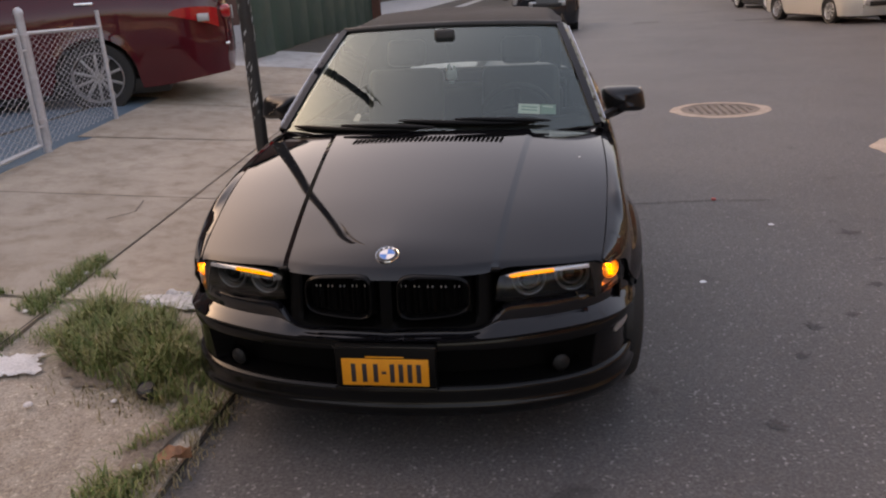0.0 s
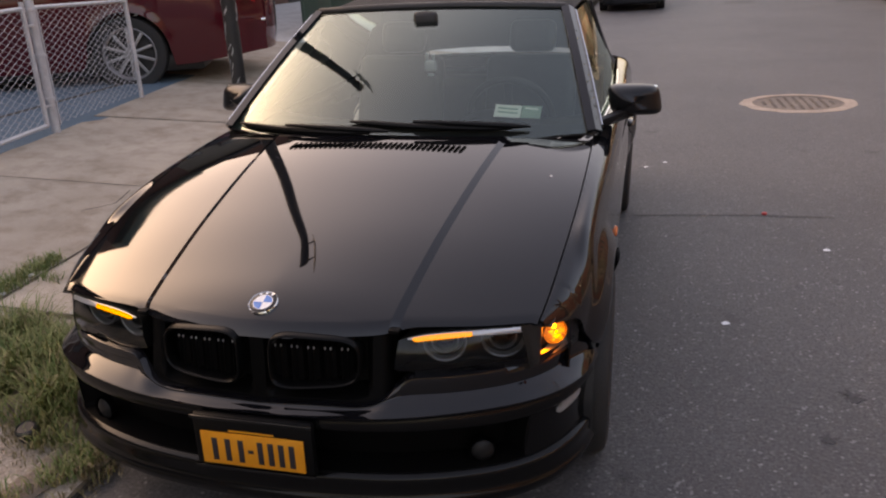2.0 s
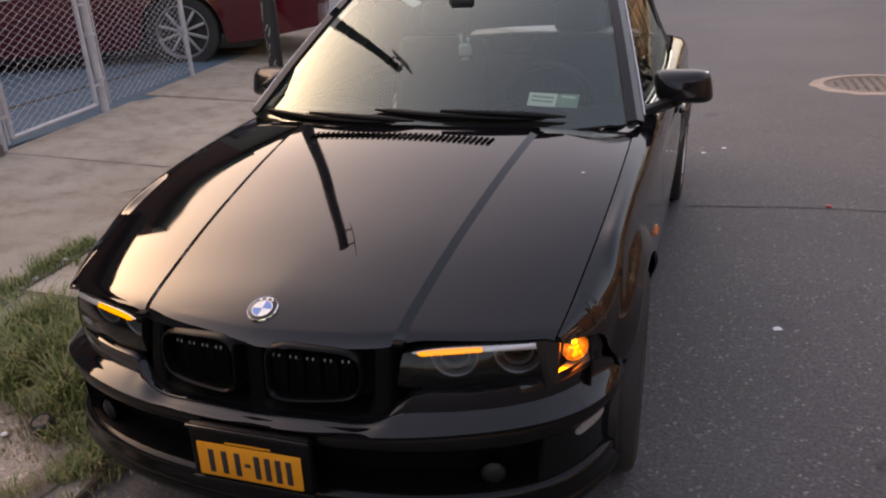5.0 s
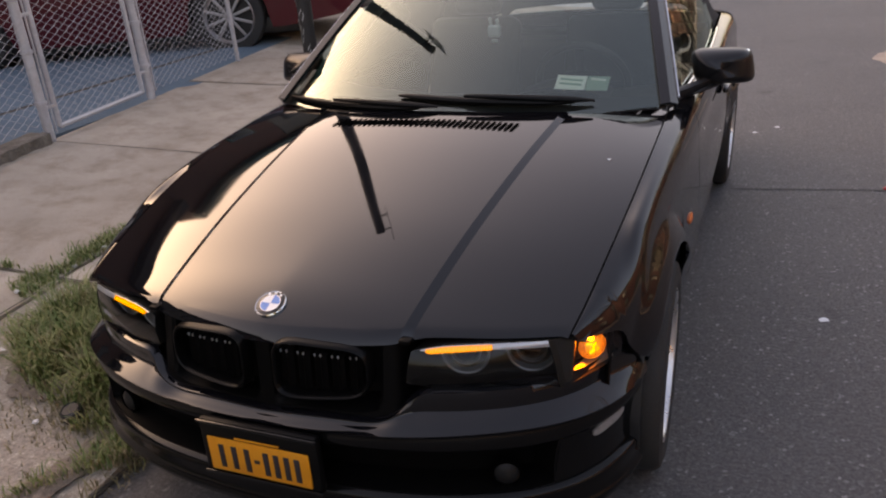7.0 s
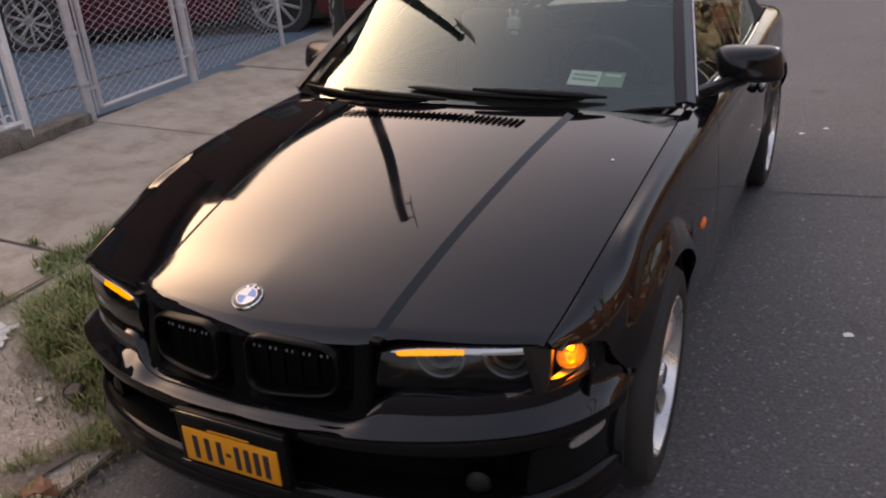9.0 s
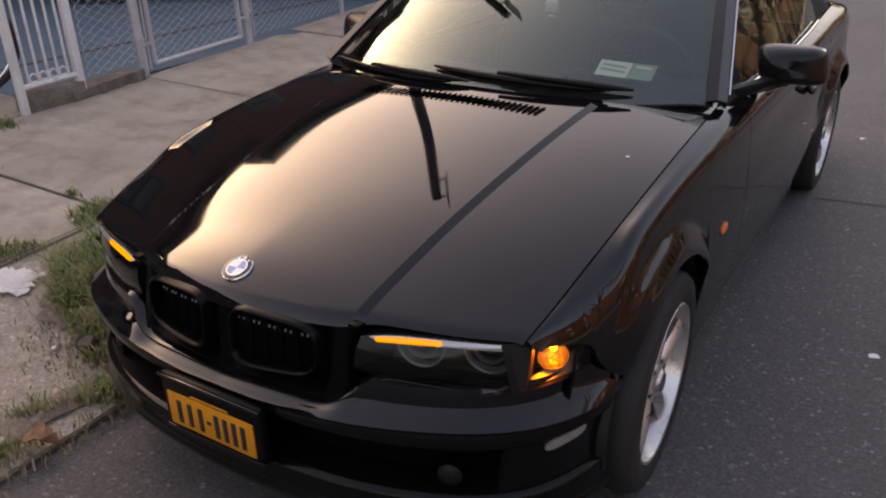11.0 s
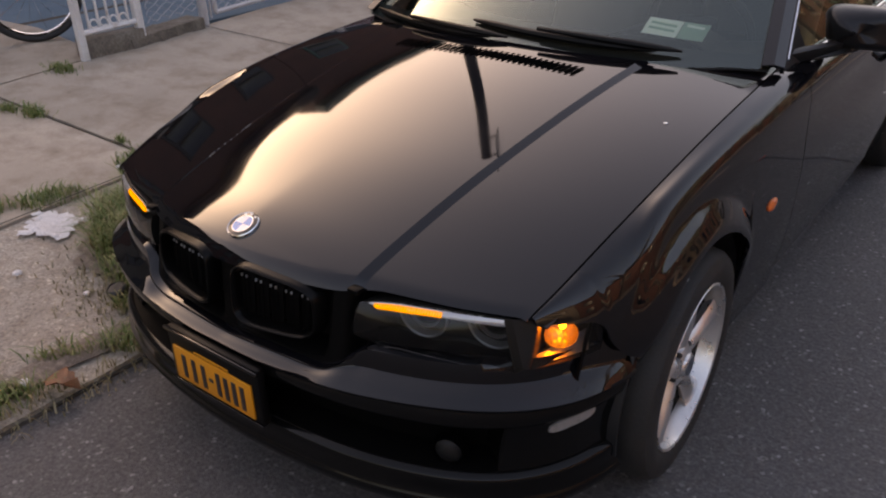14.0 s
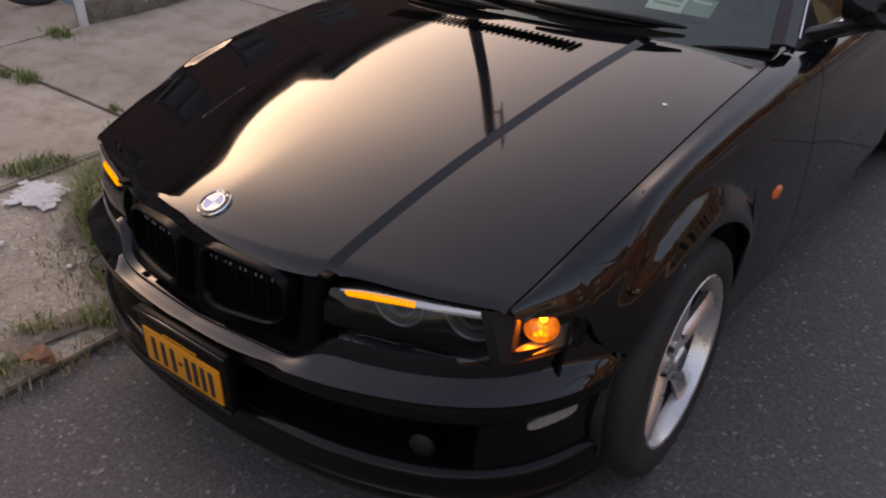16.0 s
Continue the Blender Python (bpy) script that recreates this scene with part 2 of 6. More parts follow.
AMBER_LIGHT = lit("lit_amber_bulb", (1.0, 0.42, 0.03), 2.5)
AMBER_STRIP = lit("lit_amber_strip", (1.0, 0.33, 0.0), 0.26)


def make_asphalt():
    m = material("worn_asphalt", (0.06, 0.056, 0.058), 0.60)
    t, b = nodes_of(m)
    big = noise_node(t, 0.45, 6, 0.6)
    col = ramp(t, big.outputs[0], [(0.3, (0.072, 0.069, 0.070)), (0.5, (0.092, 0.088, 0.088)), (0.72, (0.112, 0.107, 0.105))])
    stone = noise_node(t, 78.0, 5, 0.75)
    grey = ramp(t, stone.outputs[0], [(0.32, (0.45,) * 3), (0.5, (0.95,) * 3), (0.66, (1.5,) * 3)])
    c1 = mix(t, col.outputs[0], grey.outputs[0], 1.0, "MULTIPLY")
    chip = noise_node(t, 95.0, kind="F1")
    pick = ramp(t, chip.outputs["Color"], [(0.0, (0.7,) * 3), (0.55, (1.0,) * 3), (0.84, (1.15,) * 3), (0.92, (2.6,) * 3)])
    c1 = mix(t, c1, pick.outputs[0], 1.0, "MULTIPLY")
    spots = noise_node(t, 2.4, 3, 0.5)
    dark = ramp(t, spots.outputs[0], [(0.66, (1, 1, 1)), (0.72, (0.55, 0.55, 0.55))])
    t.links.new(mix(t, c1, dark.outputs[0], 1.0, "MULTIPLY"), b.inputs["Base Color"])
    bump(t, b, stone.outputs[0], 0.9, 0.006)
    return m


def make_concrete(name, lo, mid, hi, pebble=0.0):
    m = material(name, mid, 0.85)
    t, b = nodes_of(m)
    big = noise_node(t, 1.3, 7, 0.62)
    col = ramp(t, big.outputs[0], [(0.28, lo), (0.5, mid), (0.74, hi)])
    info = t.nodes.new("ShaderNodeObjectInfo")
    tone = ramp(t, info.outputs["Random"], [(0.0, (0.9, 0.9, 0.9)), (1.0, (1.08, 1.07, 1.06))])
    c0 = mix(t, col.outputs[0], tone.outputs[0], 1.0, "MULTIPLY")
    stain = noise_node(t, 5.0, 5, 0.7)
    sd = ramp(t, stain.outputs[0], [(0.46, (1, 1, 1)), (0.62, (0.80, 0.77, 0.74)), (0.76, (0.62, 0.58, 0.54))])
    c0 = mix(t, c0, sd.outputs[0], 1.0, "MULTIPLY")
    grain = noise_node(t, 220.0, 3, 0.7)
    g = ramp(t, grain.outputs[0], [(0.3, (0.78,) * 3), (0.7, (1.2,) * 3)])
    c1 = mix(t, c0, g.outputs[0], 1.0, "MULTIPLY")
    h = grain.outputs[0]
    if pebble:
        v = noise_node(t, 105.0, kind="F1")
        pc = ramp(t, v.outputs["Color"], [(0.10, (0.55, 0.52, 0.50)), (0.45, (0.92, 0.91, 0.9)), (0.80, (1.15, 1.13, 1.10)), (0.92, (1.9, 1.88, 1.85))])
        c1 = mix(t, c1, mix(t, c1, pc.outputs[0], 1.0, "MULTIPLY"), pebble)
        d = ramp(t, v.outputs["Distance"], [(0.0, (1, 1, 1)), (0.6, (0, 0, 0))])
        h = d.outputs[0]
    t.links.new(c1, b.inputs["Base Color"])
    bump(t, b, h, 0.6, 0.005 if pebble else 0.002)
    return m


ASPHALT = make_asphalt()
CONCRETE = make_concrete("sidewalk_concrete", (0.315, 0.258, 0.200), (0.40, 0.330, 0.262), (0.475, 0.400, 0.325))
PALE_CONCRETE = make_concrete("pale_concrete", (0.38, 0.37, 0.36), (0.46, 0.45, 0.44), (0.52, 0.51, 0.5))
PEBBLE = make_concrete("exposed_pebble_concrete", (0.31, 0.262, 0.21), (0.41, 0.350, 0.285), (0.49, 0.425, 0.352), 0.65)
BLUE_FLOOR = varied("blue_painted_concrete", [(0.3, (0.062, 0.112, 0.150)), (0.5, (0.085, 0.140, 0.180)), (0.75, (0.13, 0.175, 0.205))], 2.2, 0.8, 90, 0.25, 0.4, 0.002)
JOINT_DIRT = varied("dirt_in_joints", [(0.3, (0.05, 0.04, 0.03)), (0.7, (0.085, 0.07, 0.055))], 8, 0.95, 90, 0.35, 0.6, 0.004)
GALV = varied("galvanised_steel", [(0.3, (0.42, 0.41, 0.42)), (0.7, (0.55, 0.54, 0.55))], 12, 0.45, 150, 0.15, 0.15, 0.0006, metal=0.35)
WHITE_IRON = varied("white_painted_iron", [(0.3, (0.60, 0.58, 0.56)), (0.6, (0.72, 0.71, 0.70)), (0.75, (0.45, 0.36, 0.30))], 9, 0.5, 120, 0.1, 0.2, 0.0008)
GREEN_BOARD = varied("dark_green_painted_board", [(0.3, (0.012, 0.035, 0.024)), (0.7, (0.02, 0.055, 0.036))], 2.5, 0.6, 40, 0.25, 0.3, 0.002)
STONE = varied("grey_kerb_stone", [(0.3, (0.17, 0.155, 0.14)), (0.7, (0.27, 0.25, 0.23))], 4, 0.9, 70, 0.3, 0.6, 0.006)
GRIMY_STONE = varied("grimy_plinth_concrete", [(0.3, (0.085, 0.070, 0.055)), (0.5, (0.15, 0.125, 0.10)), (0.75, (0.24, 0.21, 0.175))], 7, 0.92, 70, 0.3, 0.6, 0.006)
DARK_STEEL = varied("dark_painted_steel", [(0.3, (0.012, 0.011, 0.011)), (0.7, (0.025, 0.022, 0.02))], 5, 0.55, 90, 0.3, 0.3, 0.001)
CAST_IRON = varied("rusty_cast_iron", [(0.3, (0.15, 0.12, 0.10)), (0.7, (0.23, 0.19, 0.16))], 6, 0.75, 60, 0.35, 0.8, 0.006)
RING_CEMENT = varied("pale_cement_ring", [(0.3, (0.34, 0.27, 0.22)), (0.7, (0.46, 0.38, 0.32))], 5, 0.9, 60, 0.25, 0.5, 0.004)
WHITE_SPLASH = varied("spilled_white_paint", [(0.3, (0.55, 0.52, 0.50)), (0.7, (0.74, 0.71, 0.69))], 12, 0.8, 120, 0.2, 0.3, 0.001)
BRICK = varied("red_brick_wall", [(0.3, (0.085, 0.038, 0.028)), (0.7, (0.13, 0.06, 0.045))], 2, 0.9, 30, 0.25, 0.4, 0.004)
SIDING = varied("brown_siding", [(0.3, (0.10, 0.085, 0.068)), (0.7, (0.15, 0.13, 0.105))], 1, 0.7, 30, 0.12, 0.2, 0.002)
ROOF_TAR = varied("dark_roofing", [(0.3, (0.03, 0.028, 0.027)), (0.7, (0.05, 0.047, 0.045))], 2, 0.9, 40, 0.3, 0.4, 0.004)
TRIM_GREEN = varied("green_cornice_paint", [(0.3, (0.03, 0.09, 0.075)), (0.7, (0.045, 0.12, 0.10))], 3, 0.6, 40, 0.15, 0.2, 0.001)
BARK = varied("tree_bark", [(0.3, (0.06, 0.048, 0.038)), (0.7, (0.11, 0.09, 0.07))], 8, 0.95, 40, 0.3, 0.7, 0.01)


def make_leafy(name, a, b_, c):
    m = material(name, a, 0.6)
    t, b = nodes_of(m)
    g = t.nodes.new("ShaderNodeNewGeometry")
    r = ramp(t, g.outputs["Random Per Island"], [(0.0, a), (0.5, b_), (0.85, c), (1.0, (0.28, 0.23, 0.10))])
    t.links.new(r.outputs[0], b.inputs["Base Color"])
    return m


GRASS = make_leafy("grass_blades", (0.066, 0.120, 0.022), (0.118, 0.172, 0.038), (0.235, 0.235, 0.08))
LEAVES = make_leafy("tree_leaves", (0.05, 0.075, 0.028), (0.08, 0.11, 0.04), (0.11, 0.13, 0.055))
STRAW = make_leafy("dry_straw", (0.16, 0.125, 0.06), (0.24, 0.19, 0.10), (0.34, 0.28, 0.17))
SOIL = varied("brown_soil", [(0.25, (0.14, 0.105, 0.08)), (0.5, (0.22, 0.17, 0.13)), (0.75, (0.34, 0.27, 0.21))], 45, 0.95, 260, 0.4, 0.6, 0.004)
STREET_SIGN = varied("weathered_sign", [(0.3, (0.20, 0.18, 0.16)), (0.7, (0.34, 0.30, 0.27))], 4, 0.5, 80, 0.1, 0.1, 0.0004)
DRY_LEAF = varied("dry_brown_leaf", [(0.3, (0.20, 0.085, 0.04)), (0.7, (0.32, 0.15, 0.08))], 30, 0.7, 200, 0.2, 0.4, 0.001)

# ---- ground ----
KERB_X = -0.78


def walk_z(x, y):
    """Height of the sloping sidewalk."""
    return -0.05 - 0.115 * x + 0.012 * min(max(y, -12), 14)


def sheet(name, corners, z, material, label, category, thick=0.2, n=(1, 1), kind="structure"):
    """A slab over a four-cornered outline (a, b, c, d in order), its top at z(x, y)."""
    a, b, c, d = [Vector((*p, 0)) for p in corners]

    def f(u, v):
        p = a.lerp(b, u).lerp(d.lerp(c, u), v)
        return (p.x, p.y, z(p.x, p.y))
    return solo(name, Shape().grid(f, *n, thick=thick), material, label, category, kind=kind)


ground = sheet("ground", [(-900, -900), (900, -900), (900, 900), (-900, 900)], lambda x, y: -0.22, JOINT_DIRT, "bare dark earth under the street and yards", "ground", 0.3)
road = sheet("road", [(KERB_X, -60), (9.4, -60), (9.4, 160), (KERB_X, 160)], lambda x, y: 0.0, ASPHALT, "worn dark grey asphalt street with fine pale stones", "road", 0.2)
bed = sheet("pavement_bed", [(-4.6, -40), (KERB_X, -40), (KERB_X, 60), (-4.6, 60)], lambda x, y: walk_z(x, y) - 0.034, JOINT_DIRT, "dark dirt showing in the sidewalk joints", "pavement", 0.18, (8, 40))
yard = sheet("yard", [(-13, -40), (-3.4, -40), (-3.75, 9.8), (-13, 9.8)], lambda x, y: walk_z(max(x, -4.3), y) - 0.006 if x < -3.6 else walk_z(x, y) - 0.02, BLUE_FLOOR, "blue painted concrete yard behind the fence", "yard", 0.2, (24, 40))
sheet("pavement_driveway", [(-13, 7.6), (-3.55, 6.75), (-3.6, 9.8), (-13, 9.8)], lambda x, y: walk_z(max(x, -4.3), y) + 0.002, CONCRETE, "stained concrete driveway under the parked car", "pavement", 0.15, (12, 10))
sheet("pavement_yard", [(-13, -9), (-2.255, -9), (-3.535, 1.86), (-13, 1.86)], lambda x, y: walk_z(max(x, -4.3), y) + 0.002, CONCRETE, "plain concrete yard under the bicycle", "pavement", 0.15, (12, 30))
sheet("pavement_far", [(-14, 9.8), (-3.4, 9.8), (-3.4, 60), (-14, 60)], lambda x, y: walk_z(max(x, -4.6), y) - 0.03, PALE_CONCRETE, "pale new concrete beyond the driveway", "pavement", 0.2, (8, 20))
sheet("pavement_opposite", [(9.4, -60), (13.5, -60), (13.5, 160), (9.4, 160)], lambda x, y: 0.14, CONCRETE, "plain concrete sidewalk across the street", "pavement", 0.3)

# ---- the car ----
# it leans a degree towards the road, its kerb-side wheels standing higher
car = thing("convertible_car", at((0, 0, 0.75)) @ Matrix.Rotation(radians(1.0), 4, "Y") @ at((0, 0, -0.75)), "black two-door convertible with black canvas top parked at the kerb", "car")

zc = spline([0.03, 0.09, 0.165, 0.3, 0.5, 0.75, 1.0, 1.35], [0.655, 0.706, 0.747, 0.786, 0.831, 0.882, 0.929, 0.985])
ze = spline([0.15, 0.27, 0.5, 0.75, 1.0, 1.3, 1.62], [0.648, 0.688, 0.761, 0.827, 0.875, 0.909, 0.930])
xg = spline([0.15, 0.27, 0.5, 0.75, 1.0, 1.3, 1.62], [0.690, 0.718, 0.747, 0.766, 0.775, 0.776, 0.770])
y_nose = spline([0, 0.05, 0.15, 0.26, 0.33, 0.40, 0.5, 0.6, 0.70], [0.084, 0.085, 0.096, 0.116, 0.135, 0.163, 0.196, 0.230, 0.276])
y_cowl = spline([0, 0.3, 0.5, 0.65, 0.78], [1.245, 1.275, 1.374, 1.496, 1.598])
y_bump = spline([0, 0.2, 0.4, 0.55, 0.65, 0.75, 0.82, 0.858, 0.872], [0.030, 0.040, 0.070, 0.117, 0.165, 0.245, 0.345, 0.450, 0.560])


CREASE_W, CREASE_H = 0.023, 0.008


def crease_x(y):
    return 0.350 + 0.085 * (y - 0.15)


def hood_z(x, y):
    x = abs(x)
    s = min(x / xg(y), 1.0)
    b = smooth(0.08, 0.6, y)
    drop = (1 - b) * s ** 1.45 + b * s ** 2.1
    k = min(max((x - crease_x(y)) / CREASE_W, 0.0), 1.0)
    return zc(y) - (zc(y) - ze(y) - CREASE_H) * drop - CREASE_H * k


def hood_point(u, v):
    u = 2 * u - 1
    y0, y1 = y_nose(abs(u) * 0.715), y_cowl(abs(u) * 0.77)
    y = y0 + (y1 - y0) * v ** 1.5
    # columns 0.5 and 0.5625 of the half width follow the two edges of the crease
    c, e, a = crease_x(y), xg(y) - 0.0025, abs(u)
    x = c * a / 0.5 if a <= 0.5 else (c + CREASE_W * (a - 0.5) / 0.0625 if a <= 0.5625 else c + CREASE_W + (e - c - CREASE_W) * (a - 0.5625) / 0.4375)
    x = x if u > 0 else -x
    # the front edge rolls down over the grille
    lip = max(0.0, 1 - (y - y0) / 0.034)
    return (x, y + 0.003 * lip * lip, hood_z(x, y) - 0.019 * lip ** 2 * (1 - 0.75 * smooth(0.32, 0.42, abs(x))))


hood = part("hood", Shape().grid(hood_point, 96, 70, thick=0.012), BLACK_PAINT, car, angle=9)

ARCH_Y, ARCH_Z, ARCH_R = 0.836, 0.325, 0.362
REAR_Y = ARCH_Y + 2.725
xm = spline([0.27, 0.35, 0.43, 0.52, 0.65, 0.84, 1.1, 1.35, 1.6, 2.3, 3.0, 3.56, 4.0, 4.25, 4.42, 4.5], [0.740, 0.790, 0.825, 0.846, 0.856, 0.858, 0.866, 0.874, 0.878, 0.880, 0.880, 0.878, 0.862, 0.81, 0.70, 0.55])
crest = spline([0.27, 0.33, 0.40, 0.5, 0.65, 0.85, 1.2, 1.55, 2.2, 3.0, 3.6, 4.1, 4.5], [0.668, 0.684, 0.712, 0.760, 0.808, 0.848, 0.889, 0.914, 0.915, 0.930, 0.936, 0.920, 0.85])
belt_x = spline([1.58, 2.0, 3.0, 3.6, 4.1, 4.5], [0.776, 0.800, 0.805, 0.78, 0.72, 0.52])
belt_z = spline([1.58, 2.2, 3.0, 3.6, 4.1, 4.5], [0.915, 0.925, 0.938, 0.945, 0.93, 0.86])


def side_top(y):
    b = smooth(1.5, 1.7, y)
    return (xg(y) + 0.0025) * (1 - b) + belt_x(y) * b, ze(y) * (1 - b) + belt_z(y) * b


def flare(y, z):
    """The widening of the body round the wheel openings."""
    for cy in (ARCH_Y, REAR_Y):
        d = math.hypot(y - cy, z - ARCH_Z) - ARCH_R
        # the face is broader ahead of the wheel than behind it
        wide = 0.070 + 0.03 * smooth(0.05, 0.35, cy - y)
        if d < wide + 0.012:
            k = 1 - min(1.0, max(d - 0.012, 0.0) / wide) ** 1.12
            # it fades out towards the bumper and the sill
            return 0.038 * k * smooth(0.42, 0.60, z)
    return 0.0


def side_point(y, z):
    """Half width of the body side at length y and height z, below the shoulder."""
    w = xm(y)
    return w - (0.04 * ((0.56 - z) / 0.38) ** 2 if z < 0.56 else 0.010 * ((z - 0.56) / 0.25) ** 2) + flare(y, z)


def nose_section(y, lo, n):
    """The short section beside the lamps: a quarter round from height lo in to the hood gap."""
    w = xm(y)
    gx, gz = side_top(y)
    high = 0.135
    a0 = math.acos(min(1.0, max(0.0, 1 - (gz - lo) / high)))
    out = []
    for i in range(n + 1):
        a = a0 * (1 - i / n)
        z = gz - high * (1 - math.cos(a)) if gz - lo <= high else lo + (gz - lo) * i / n
        k = min(1.0, (gz - z) / high)
        x = gx + (w - gx) * math.sqrt(max(0.0, 1 - (1 - k) ** 2)) - (0.04 * ((0.56 - z) / 0.38) ** 2 if z < 0.56 else 0.0)
        out.append((x + flare(y, z), z))
    return out


def side_section(y, lo, n):
    """Points of the body section at length y from height lo over the shoulder to the hood gap or belt line."""
    b = smooth(0.48, 0.72, y)
    if b == 0:
        return nose_section(y, lo, n)
    if b < 1:
        return [(p[0] + (q[0] - p[0]) * b, p[1] + (q[1] - p[1]) * b) for p, q in zip(nose_section(y, lo, n), long_section(y, lo, n))]
    return long_section(y, lo, n)


def long_section(y, lo, n):
    w, c = xm(y), crest(y)
    gx, gz = side_top(y)
    k = min(1.0, (w - gx) / 0.11)
    high = [(w - 0.012 * k, c - 0.085), (w - 0.024 * k, c - 0.042), (w - 0.045 * k, c - 0.012), (w - 0.070 * k, c), ((w - 0.07 * k) * 0.5 + gx * 0.5, 0.5 * c + 0.5 * gz), (gx, gz)]
    low = [(side_point(y, z) - flare(y, z), z) for z in np.linspace(lo, c - 0.10, 5)] if lo < c - 0.112 else [(w - 0.02 * k, lo)]
    pts = low + [p for p in high[:-1] if p[1] > lo + 0.012] + [high[-1]]
    d = np.concatenate([[0], np.cumsum([math.dist(a, b) + 1e-4 for a, b in zip(pts, pts[1:])])])
    fx, fz = spline(d, [p[0] for p in pts]), spline(d, [p[1] for p in pts])
    out = []
    for i in range(n + 1):
        t = d[-1] * i / n
        out.append((fx(t) + flare(y, fz(t)), fz(t)))
    return out


def arch(y, floor):
    for cy in (ARCH_Y, REAR_Y):
        if abs(y - cy) < ARCH_R:
            floor = max(floor, ARCH_Z + math.sqrt(ARCH_R ** 2 - (y - cy) ** 2))
    return floor


def side_panel(y0, y1, floor, nu=60, nv=26, gap=0.0025):
    """A skin of the body side between two lengths, from floor(y) up to the shoulder."""
    ys = [y0 + gap + (y1 - y0 - 2 * gap) * i / nu for i in range(nu + 1)]
    cols = [side_section(y, arch(y, floor(y)), nv) for y in ys]

    def f(u, v):
        x, z = cols[round(u * nu)][round(v * nv)]
        return (x, ys[round(u * nu)], z)
    return Shape().grid(f, nu, nv, thick=0.01)


def fender_floor(y):
    """Lower edge of the fender: along the signal lamp, then down behind it to the bumper."""
    return float(np.interp(y, [0.27, 0.32, 0.36, 0.40, 0.424, 0.444, 0.47, 0.52], [0.681, 0.672, 0.664, 0.655, 0.640, 0.590, 0.552, 0.522]))


def fender_low(y):
    return fender_floor(y) if y < 0.52 else (0.50 if y < 0.6 else 0.19)


fender = side_panel(0.285, 1.62, fender_low, 130, 34)
door = side_panel(1.62, 3.02, lambda y: 0.26, 36, 30)
quarter = side_panel(3.02, 4.5, lambda y: 0.24, 90, 30)
sill = Shape().grid(lambda u, v: (side_point(1.2 + 2.02 * u, 0.17 + 0.085 * v) - 0.006 - 0.03 * (1 - v) ** 2, 1.2 + 2.02 * u, 0.17 + 0.085 * v), 20, 6, thick=0.02)
for s in (1, -1):
    for name, shp in (("front_fender", fender), ("door", door), ("rear_quarter_panel", quarter), ("side_sill", sill)):
        q = Shape().add(shp.v, shp.f)
        ob = part(name, q if s > 0 else q.mirrored(), BLACK_PAINT, car, angle=50)
        if name == "door":
            hd = Shape().box((0.888, 2.78, 0.735), (0.03, 0.20, 0.03), 0.012)
            part("door_handle", hd if s > 0 else hd.mirrored(), BLACK_PAINT, ob)

# front bumper
band_top = spline([0, 0.2, 0.27, 0.285, 0.31, 0.34, 0.42, 0.6, 0.74, 0.82, 0.872], [0.498, 0.500, 0.503, 0.508, 0.520, 0.527, 0.529, 0.530, 0.528, 0.523, 0.512])
band_low = spline([0, 0.3, 0.6, 0.78, 0.872], [0.484, 0.488, 0.498, 0.488, 0.480])


plan_xy = [(-0.2, 0.040), (0, 0.030), (0.2, 0.040), (0.4, 0.070), (0.55, 0.117), (0.65, 0.165), (0.75, 0.245), (0.812, 0.335), (0.848, 0.430), (0.866, 0.520), (0.874, 0.60)]
plan_d = np.concatenate([[0], np.cumsum([math.dist(a, b) for a, b in zip(plan_xy, plan_xy[1:])])])
plan_d = plan_d - plan_d[1]
plan_x, plan_y = spline(plan_d, [p[0] for p in plan_xy]), spline(plan_d, [p[1] for p in plan_xy])


def plan_end(z):
    """How far round the corner the bumper goes at height z, to the wheel opening."""
    y = ARCH_Y - math.sqrt(max(ARCH_R ** 2 - (z - ARCH_Z) ** 2, 0.0)) + 0.002
    lo, hi = 0.6, float(plan_d[-1])
    for _ in range(30):
        mid = (lo + hi) / 2
        lo, hi = (mid, hi) if plan_y(mid) < y else (lo, mid)
    return lo


def bumper_at(a, d, z):
    """A point of the bumper: a from -1 to 1 round the nose, set back by d, at height z."""
    t = abs(a) * plan_end(z)
    tx, ty = plan_x(t + 0.005) - plan_x(t - 0.005), plan_y(t + 0.005) - plan_y(t - 0.005)
    l = math.hypot(tx, ty)
    px, py = plan_x(t) - d * ty / l, plan_y(t) + d * tx / l
    return (px if a >= 0 else -px, py, z)


INTAKE_A, INTAKE_LO, INTAKE_HI = 0.70, 0.312, 0.440
BUMPER_COLS = 160


